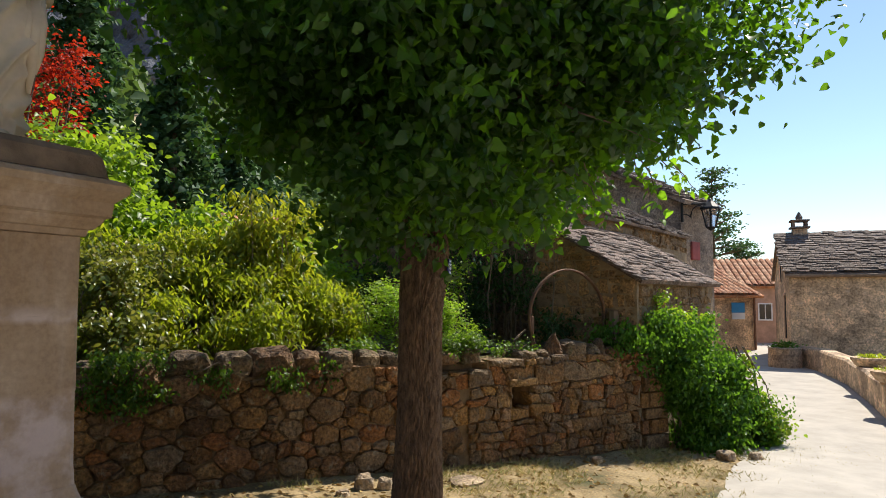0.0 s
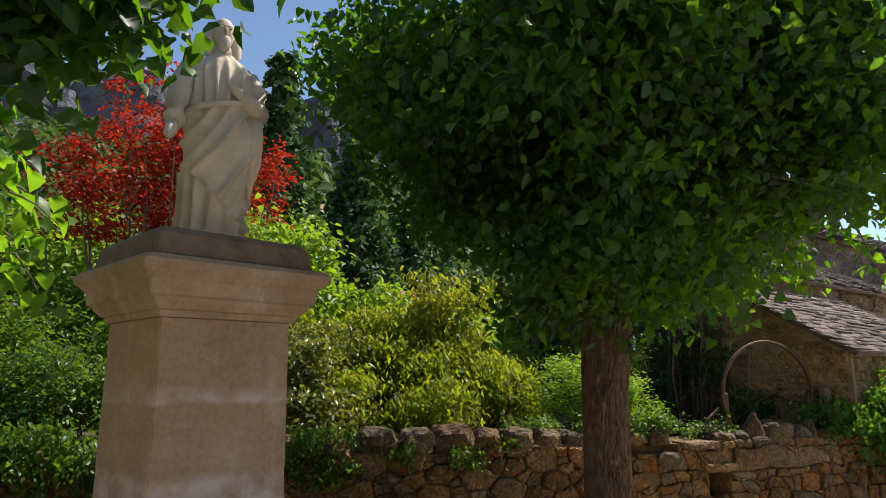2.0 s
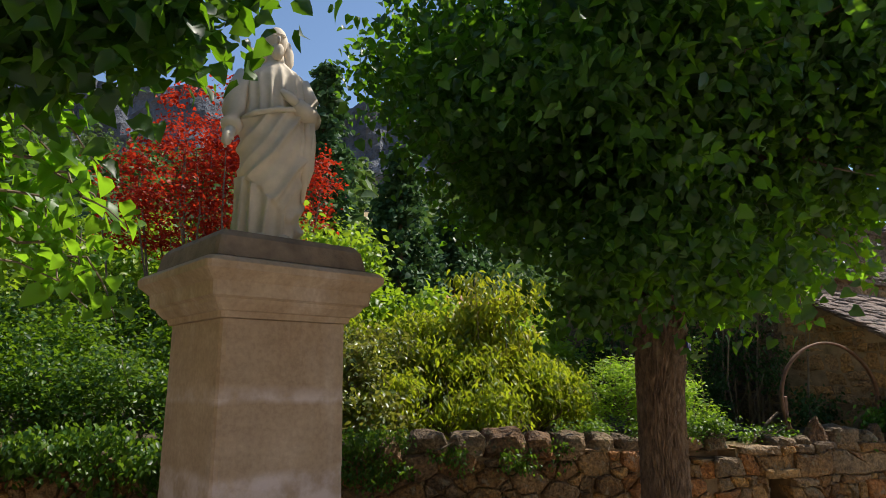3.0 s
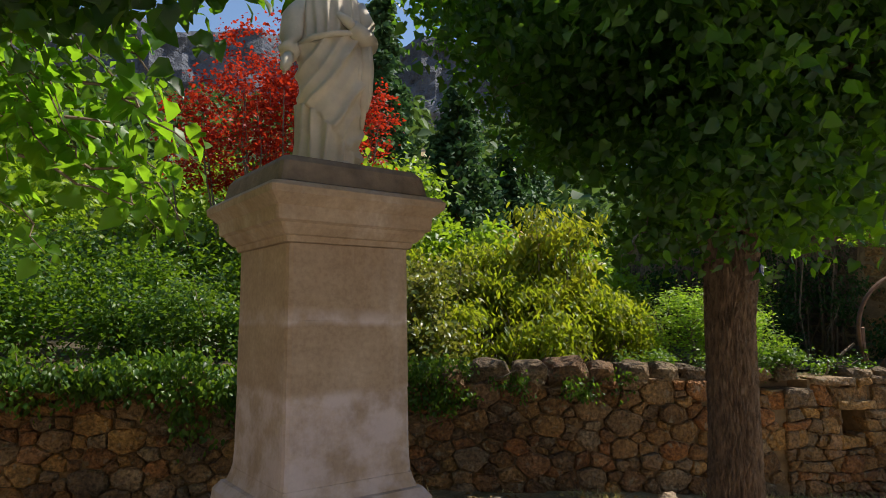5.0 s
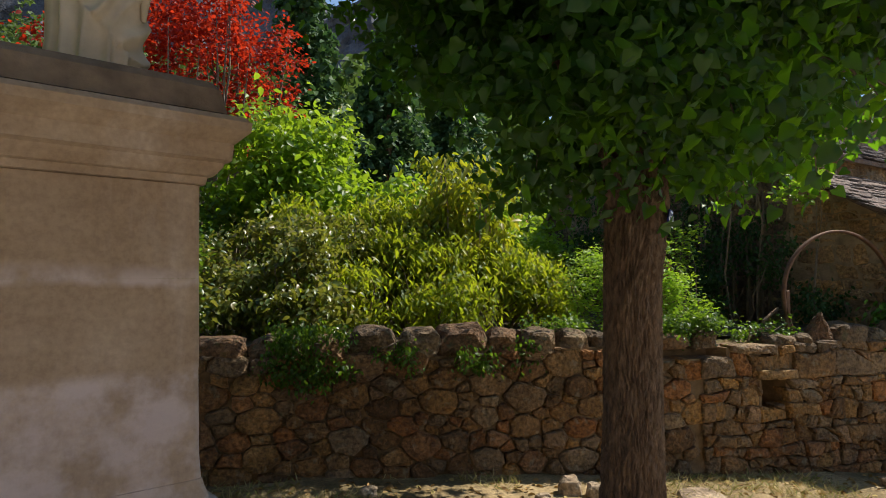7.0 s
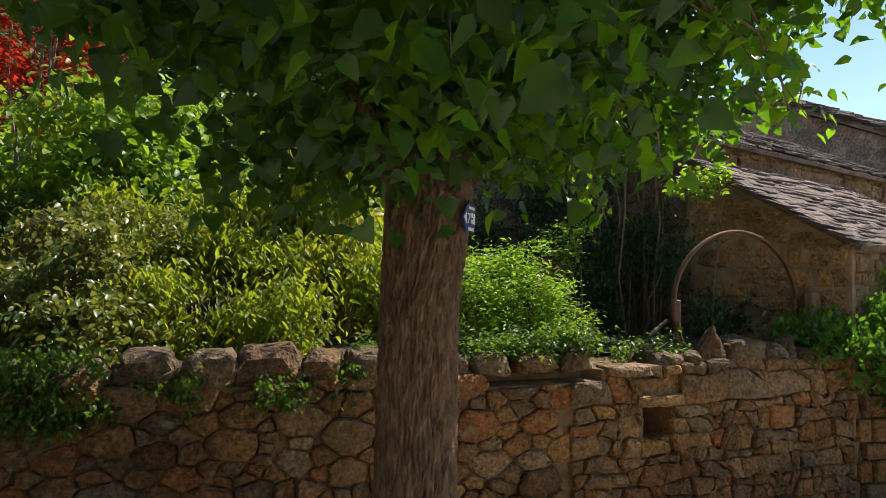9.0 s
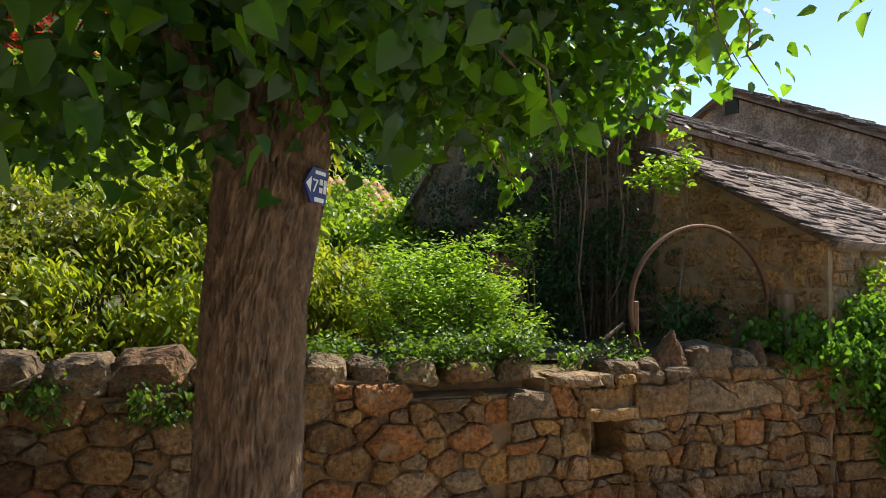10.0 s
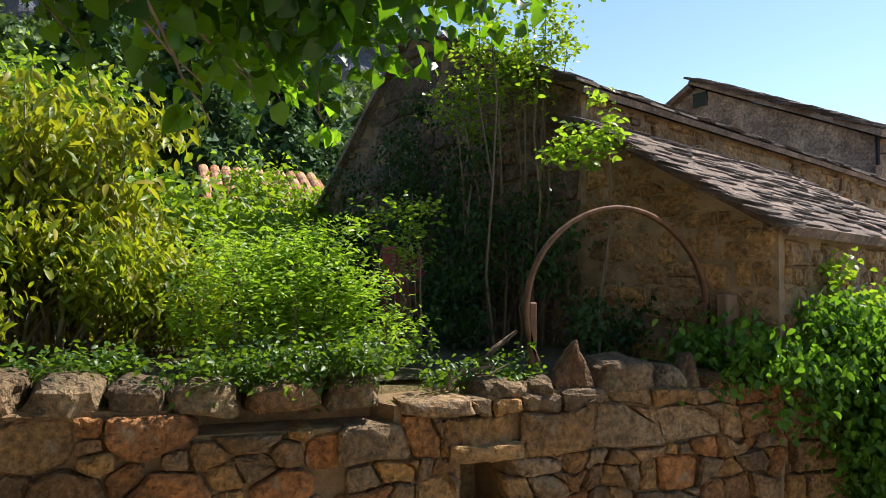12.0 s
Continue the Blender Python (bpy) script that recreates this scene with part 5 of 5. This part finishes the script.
pine((30.0, 17.9, -0.5), 9.2, 2.9, 41, "tall dark pine with layered branches behind the roofs", 0.42)
pine((31.2, 17.0, -0.5), 4.9, 2.6, 42, "lower dark pine beside the tall one", 0.3)
for i, (x, y, h, r) in enumerate(((0.4, 10.8, 6.4, 1.7), (2.2, 12.5, 5.4, 1.5), (-1.6, 10.6, 8.6, 1.5), (3.2, 14.5, 5.5, 1.7), (-6.5, 11.0, 4.2, 1.5))):
    conifer((x, y, terrain_z(x, y)), h, r, 50 + i, "dark green conifer on the slope behind the garden", 0.02)
for i, (x, y, h, r) in enumerate(((-5.5, 8.5, 3.4, 1.6), (-8.5, 9.0, 3.6, 1.8), (-2.2, 8.8, 3.6, 1.5), (4.6, 11.5, 4.5, 1.6), (-7.5, 5.0, 2.8, 1.6))):
    z = terrain_z(x, y)
    shrub("broadleaf_tree", (x, y, z), [((x, y, z + h * 0.62), (r, r * 0.9, h * 0.42))], 190, 50, 0.24, 0.13, "oval", M_WOODS if i % 2 else M_MULB, 60 + i, "rounded green tree on the slope behind the garden", 0.3, 14, stem_r=0.05, cat="tree")

# ---- wooded slope ----
nrg = np.random.default_rng(77)
pts = []
while len(pts) < 1200:
    az, r = nrg.uniform(radians(-72), radians(32)), 16 + 235 * nrg.uniform() ** 1.5
    x, y = r * math.sin(az), r * math.cos(az)
    if y < 9:
        continue
    h = nrg.uniform(2.5, 5.5) * (0.7 + r / 200)
    k = 55
    u = nrg.uniform(0, 1, k)
    w = (1 - u) ** 0.7 * h * 0.36
    a = nrg.uniform(0, 2 * np.pi, k)
    pts.append(np.stack([x + w * np.cos(a), y + w * np.sin(a), terrain_z(x, y) + 0.3 + u * h], 1))
leaves("far_woods", np.vstack(pts), 0.9, "clump", M_WOODS, None, nrg, droop=0.3)
tagged(bpy.data.objects["far_woods"], "mixed green woods covering the slope behind the village", "woods", kind="stuff")

# ---- dry grass, weeds and loose stones at the foot of the wall ----
nrg = np.random.default_rng(5)
gp = []
while len(gp) < 17000:
    x, y = nrg.uniform(-6, 6.5), -abs(nrg.normal(0, 1.1)) - 0.05
    if noise.noise((x * 1.3, y * 1.3, 7)) > -0.05 and y > -3.2:
        gp.append((x, y, terrain_z(x, y) - 0.005))
leaves("dry_grass", np.array(gp), 0.075, "needle", M_STRAW, None, nrg, droop=-0.9, spread=0.5)
tagged(bpy.data.objects["dry_grass"], "dry straw-coloured grass tufts by the wall", "grass", kind="stuff")


M_LOOSE = stone_material("loose_limestone", [(0.46, 0.38, 0.28), (0.54, 0.46, 0.35)], (0.36, 0.30, 0.2), bstr=0.9)
lp = np.stack([nrg.uniform(-5, 5.5, 2600), -np.abs(nrg.normal(0, 1.2, 2600)) - 0.1, np.zeros(2600)], 1)
lp[:, 2] = [terrain_z(a, b) + 0.006 for a, b in lp[:, :2]]
leaves("leaf_litter", lp, 0.05, "oval", M_LITTER, None, nrg, droop=0.0, spread=0.15)
tagged(bpy.data.objects["leaf_litter"], "fallen dry leaves scattered on the ground", "leaves", kind="stuff")


def rock_mesh(name, w, d, h, seed, mat, point=0.0, flat=0.0, sub=3):
    """An irregular weathered rock standing on z = 0."""
    bm = bmesh.new()
    bmesh.ops.create_icosphere(bm, subdivisions=sub, radius=1.0)
    o = Vector((seed * 1.7, seed * 0.9, seed * 2.3))
    for v in bm.verts:
        c = v.co.copy()
        q = Vector([math.copysign(abs(t) ** 0.62, t) for t in c])
        k = 1 + 0.30 * noise.noise(c * 1.2 + o) + 0.13 * noise.noise(c * 3.2 + o) + 0.05 * noise.noise(c * 8 + o)
        q *= k
        up = (q.z + 1) / 2
        taper = 1 - point * max(0, up) ** 1.3
        v.co = Vector((q.x * w / 2 * taper * 0.92, q.y * d / 2 * (1 - 0.5 * point * max(0, up)), up * h))
    me = bpy.data.meshes.new(name)
    bm.to_mesh(me)
    bm.free()
    me.materials.append(mat)
    return me


for i, (x, y, w, h) in enumerate(((0.25, -0.43, 0.16, 0.13), (0.40, -0.50, 0.12, 0.11), (1.15, -0.55, 0.34, 0.05), (0.02, -0.55, 0.10, 0.06), (4.45, -0.75, 0.2, 0.12), (4.75, -0.9, 0.16, 0.1), (-1.1, -0.4, 0.12, 0.07), (2.9, -0.35, 0.12, 0.08))):
    ob = tagged(new("loose_stone", rock_mesh("loose_stone", w, w * 0.8, h, i + 3, M_LOOSE)), "pale loose stone lying on the dry ground", "stone", "stones at the foot of the wall")
    ob.location = (x, y, terrain_z(x, y) - 0.015)

# ---- cap stones on the wall ----
CAPS = [(-1.02, 0.31, 0.27, 0.0), (-0.67, 0.30, 0.25, 0.15), (-0.34, 0.40, 0.27, 0.2), (-0.04, 0.24, 0.22, 0.1), (0.22, 0.28, 0.22, 0.1), (0.49, 0.26, 0.20, 0.1), (0.75, 0.26, 0.18, 0.3), (1.02, 0.28, 0.17, 0.2),
        (1.32, 0.32, 0.16, 0.15), (1.62, 0.28, 0.17, 0.35), (2.32, 0.28, 0.12, 0.3), (2.53, 0.17, 0.13, 0.3), (2.70, 0.24, 0.25, 0.85), (2.99, 0.36, 0.22, 0.25), (3.25, 0.16, 0.16, 0.4), (3.38, 0.13, 0.19, 0.7), (3.56, 0.22, 0.12, 0.2), (3.82, 0.28, 0.05, 0.1),
        (-1.35, 0.30, 0.2, 0.2), (-1.7, 0.34, 0.2, 0.1), (-2.1, 0.4, 0.2, 0.15), (-2.5, 0.36, 0.18, 0.1), (-2.9, 0.4, 0.18, 0.2), (-3.35, 0.42, 0.15, 0.1), (-3.85, 0.45, 0.17, 0.1), (-4.35, 0.42, 0.24, 0.15), (-4.8, 0.4, 0.2, 0.1), (-5.3, 0.46, 0.2, 0.1), (-5.8, 0.4, 0.2, 0.2), (-6.3, 0.5, 0.2, 0.1)]
for i, (x, w, h, pt) in enumerate(CAPS):
    ob = new("cap_stone", rock_mesh("cap_stone", w * 1.15, 0.36 if pt < 0.6 else 0.16, h * (0.88 if pt < 0.6 else 1.05), i + 20, M_CAP, pt))
    ob.parent = garden_wall
    ob.location = (x, 0.17 if pt < 0.6 else 0.10, 0.80)
    ob.rotation_euler = (0, rngr.uniform(-0.10, 0.10), rngr.uniform(-0.2, 0.2))


# ---- rubble stones of the garden wall ----
def clip(poly, px, pz, nx, nz):
    """Keep the side of the line through p towards -n."""
    out = []
    for i in range(len(poly)):
        a, b = poly[i], poly[(i + 1) % len(poly)]
        da, db = (a[0] - px) * nx + (a[1] - pz) * nz, (b[0] - px) * nx + (b[1] - pz) * nz
        if da <= 0:
            out.append(a)
        if da * db < 0:
            t = da / (da - db)
            out.append((a[0] + (b[0] - a[0]) * t, a[1] + (b[1] - a[1]) * t))
    return out


def polygonal(x0, x1, z0, z1, bottom, top, rng, flat):
    """Cells of random rubble: large stones first, then smaller ones pinned into the gaps."""
    seeds = []
    for r, tries in ((0.10, 160), (0.084, 600), (0.068, 1400), (0.052, 2400), (0.038, 3800), (0.028, 4200)):
        for _ in range(tries):
            x, z, q = rng.uniform(x0 - 0.1, x1 + 0.1), rng.uniform(z0 - 0.1, z1 + 0.1), r * rng.uniform(0.85, 1.12)
            if all(((x - a) / flat) ** 2 + (z - b) ** 2 > ((q + c) * 0.90) ** 2 for a, b, c in seeds if abs(a - x) < 0.5):
                seeds.append((x, z, q))
    cells = []
    for x, z, r in seeds:
        if not (x0 < x < x1) or z > top(x) + 0.03 or z < bottom(x) - 0.08:
            continue
        w = r * 2.2
        poly = [(x - w, z - w), (x + w, z - w), (x + w, z + w), (x - w, z + w)]
        for a, b, c in seeds:
            if (a, b) == (x, z) or abs(a - x) > 0.6:
                continue
            dx, dz = (a - x) / flat, b - z
            t = 0.5 + (r * r - c * c) / (2 * (dx * dx + dz * dz)) * 0.75
            poly = clip(poly, x + (a - x) * t, z + dz * t, dx / flat, dz)
            if len(poly) < 3:
                break
        if len(poly) >= 3:
            poly = clip(poly, 0, top(x), 0, 1)
        if len(poly) >= 3:
            cells.append((x, z, poly))
    return cells


def rubble(x0, x1, bottom, top, rng, hole=None, z0=-0.62, z1=1.0, wild=None):
    """Cells of rough coursed rubble: wandering bed joints, leaning uprights, tall stones and stacked small ones."""
    wild = wild or (lambda x: 0.5)
    beds = [z0]
    while beds[-1] < z1:
        beds.append(beds[-1] + rng.choice((0.085, 0.10, 0.12, 0.14, 0.16, 0.19)))
    off = rng.uniform(0, 90)

    def bed(k, x):
        a = wild(x)
        room = min(beds[k] - beds[k - 1] if k else 0.1, beds[k + 1] - beds[k] if k + 1 < len(beds) else 0.1)
        s = 1.1 * noise.noise((x * 2.6, k * 3.7 + off, 0)) + 0.9 * noise.noise((x * 7.5, k * 1.9 + off, 4))
        return beds[k] + min(a, 1.0) * room * max(-0.46, min(0.46, 0.62 * s))
    cells = []
    for k in range(len(beds) - 1):
        h = beds[k + 1] - beds[k]
        x = x0 + rng.uniform(0, 0.05)
        lean = 0.0
        while x < x1 - 0.03:
            a = wild(x)
            w = h * rng.choice((0.75, 1.0, 1.2, 1.5, 1.9, 2.5)) * rng.uniform(0.85, 1.15)
            w = min(max(w, 0.07), 0.38, x1 - x)
            if x1 - x - w < 0.06:
                w = x1 - x
            nl = rng.uniform(-0.042, 0.042) * (0.3 + a) * min(1.0, h / 0.13)
            xl, xr = x, x + w

            lo = [(xl - lean, bed(k, xl - lean)), ((xl + xr) / 2, bed(k, (xl + xr) / 2)), (xr - nl, bed(k, xr - nl))]
            hi = [(xr + nl, bed(k + 1, xr + nl)), ((xl + xr) / 2, bed(k + 1, (xl + xr) / 2)), (xl + lean, bed(k + 1, xl + lean))]
            poly = lo + hi
            split = rng.random()
            cx = (xl + xr) / 2
            cz = (lo[1][1] + hi[1][1]) / 2
            pieces = [poly]
            if h > 0.12 and split < 0.26 * (0.4 + a) and w < 0.28:
                t = rng.uniform(0.35, 0.65)
                ml = (lo[0][0] + (hi[2][0] - lo[0][0]) * t, lo[0][1] + (hi[2][1] - lo[0][1]) * t + rng.uniform(-0.02, 0.02))
                mr = (lo[2][0] + (hi[0][0] - lo[2][0]) * t, lo[2][1] + (hi[0][1] - lo[2][1]) * t + rng.uniform(-0.02, 0.02))
                pieces = [lo + [mr, ml], [ml, mr] + hi]
            elif split > 1 - 0.32 * a and w > 0.15:
                # a wedge stone pinned into the upper corner
                p1 = (xr + nl - w * 0.38, bed(k + 1, xr - w * 0.38))
                p2 = (lo[2][0] + (hi[0][0] - lo[2][0]) * 0.5, lo[2][1] + (hi[0][1] - lo[2][1]) * 0.5)
                pieces = [lo + [p2, p1] + hi[1 if hi[1][0] < p1[0] else 2:], [p2, hi[0], p1]]
            x += w
            lean = nl
            for p in pieces:
                px, pz = sum(q[0] for q in p) / len(p), sum(q[1] for q in p) / len(p)
                if pz > top(px) + 0.02 or pz < bottom(px) - 0.1:
                    continue
                if hole and abs(px - hole[0]) < 0.07 and abs(pz - hole[1]) < 0.07:
                    continue
                p = clip(p, 0, top(px), 0, 1)
                if len(p) >= 3:
                    cells.append((px, pz, p))
    return cells


def stone_geometry(poly, rng, y0=0.0, back=0.16):
    """One stone: rounded outline, dropped edges, slightly bulging broken face."""
    cx, cz = sum(p[0] for p in poly) / len(poly), sum(p[1] for p in poly) / len(poly)
    pts = []
    cut = rng.uniform(0.06, 0.17)
    for i in range(len(poly)):
        a, b = poly[i], poly[(i + 1) % len(poly)]
        if math.hypot(a[0] - b[0], a[1] - b[1]) < 0.012:
            continue
        for t in (cut, 0.5, 1 - cut) if math.hypot(a[0] - b[0], a[1] - b[1]) > 0.07 else (cut, 1 - cut):
            pts.append((a[0] + (b[0] - a[0]) * t, a[1] + (b[1] - a[1]) * t))
    if len(pts) < 4:
        return None
    out = []
    for x, z in pts:
        d = math.hypot(x - cx, z - cz)
        k = max(0.3, (d - rng.uniform(0.0, 0.008)) / max(d, 1e-6))
        out.append((cx + (x - cx) * k, cz + (z - cz) * k))
    n = len(out)
    proud = rng.uniform(-0.010, 0.032)
    tx, tz = rng.uniform(-0.12, 0.12), rng.uniform(-0.10, 0.12)
    vs, fs = [], []
    for s, y in ((1.0, back), (1.0, y0 - proud + 0.022), (0.88, y0 - proud + 0.003), (0.5, y0 - proud - 0.005)):
        for x, z in out:
            jx = rng.uniform(-0.004, 0.004) if s < 1 else 0
            px, pz = cx + (x - cx) * s + jx, cz + (z - cz) * s + jx
            vs.append((px, y + (tx * (px - cx) + tz * (pz - cz) + rng.uniform(-0.006, 0.006) if y < back else 0), pz))
    for r in range(3):
        for k in range(n):
            fs.append((r * n + k, (r + 1) * n + k, (r + 1) * n + (k + 1) % n, r * n + (k + 1) % n))
    fs.append(tuple(3 * n + k for k in range(n))[::-1])
    return vs, [f[::-1] for f in fs]


rngs = random.Random(31)


def face_stones(m, cells, mat, parent, lift=0.012):
    """Rubble cells laid on a house face: local x and z in the face, y into the wall."""
    for x, z, poly in cells:
        got = stone_geometry(poly, rngs, lift, 0.05)
        if got:
            me = bpy.data.meshes.new("stone")
            me.from_pydata([m @ Vector(v) for v in got[0]], [], got[1])
            me.materials.append(mat)
            link_mesh("stone", me, mat, parent)


lean_cells = rubble(0.02, LEAN - 0.02, lambda x: 0.3, lambda x: 1.62, rngs, z0=0.2, z1=1.8)
face_stones(HA, lean_cells, M_STONE_W, lean_to, 0.0)
GA = HA @ pose(0, 1.34, 0, 0, 0, -90)
lean_cells = rubble(0.02, 1.32, lambda x: 0.8, lambda x: 1.62 + 0.6 * (1.34 - x), rngs, z0=0.7, z1=2.6)
face_stones(GA, lean_cells, M_STONE_W, lean_to, 0.0)


def barn_top(x):
    y = 4.0 - x
    return (2.68 + 0.488 * y if y < 2.05 else 3.68 - 0.933 * (y - 2.05)) - 0.02


def enlarged(cells, k):
    return [(x * k, z * k, [(a * k, b * k) for a, b in p]) for x, z, p in cells]


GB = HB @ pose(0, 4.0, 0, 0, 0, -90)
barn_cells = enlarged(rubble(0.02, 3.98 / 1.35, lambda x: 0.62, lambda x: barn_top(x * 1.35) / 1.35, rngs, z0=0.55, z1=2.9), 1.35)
face_stones(GB, barn_cells, M_STONE_SHADE, barn, -0.01)
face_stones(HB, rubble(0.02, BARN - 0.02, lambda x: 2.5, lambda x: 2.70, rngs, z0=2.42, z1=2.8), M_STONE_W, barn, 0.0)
def wall_top(x):
    return 0.845 + 0.015 * math.sin(x * 5) - (0.11 if hollow_under_caps(x) else 0.0)


wall_cells = polygonal(WALL_X0, 1.55, -0.5, 0.9, ground_z, wall_top, rngs, 1.5)
wall_cells += rubble(1.53, 3.93, ground_z, wall_top, rngs, (2.20, 0.47), wild=lambda x: 0.75)
wall_cells.sort(key=lambda c: abs(c[0] - 0.9))
lintel = stone_geometry([(2.04, 0.555), (2.22, 0.55), (2.39, 0.56), (2.39, 0.635), (2.2, 0.63), (2.04, 0.638)], rngs, -0.03, 0.1)
me = bpy.data.meshes.new("stone")
me.from_pydata(lintel[0], [], lintel[1])
link_mesh("stone", me, M_STONE_W, garden_wall)
jv, jf = [], []
for i, (x, z, poly) in enumerate(wall_cells):
    got = stone_geometry(poly, rngs)
    if got is None:
        continue
    if i < 300:
        me = bpy.data.meshes.new("stone")
        me.from_pydata(got[0], [], got[1])
        me.materials.append(M_STONE)
        ob = new("stone", me)
        ob.parent = garden_wall
    else:
        k = len(jv)
        jv += got[0]
        jf += [tuple(a + k for a in f) for f in got[1]]
me = bpy.data.meshes.new("stones")
me.from_pydata(jv, [], jf)
me.materials.append(M_STONE_J)
ob = new("stones", me)
ob.parent = garden_wall
tagged(ob, kind="stuff")
# squared corner blocks at the end of the wall
z = -0.45
i = 0
while z < 0.82:
    h = rngs.uniform(0.13, 0.19)
    w = 0.34 if i % 2 else 0.26
    ob = part("corner_block", bevelled((4.36 - w - 0.02, -0.03 - rngs.uniform(0, 0.02), z), (4.37, 0.3, z + h - 0.012), 0.018, 2), M_STONE, garden_wall)
    if w < 0.3:
        part("corner_block", bevelled((3.95, -0.025, z), (4.36 - w - 0.035, 0.12, z + h - 0.012), 0.018, 2), M_STONE, garden_wall)
    z += h
    i += 1
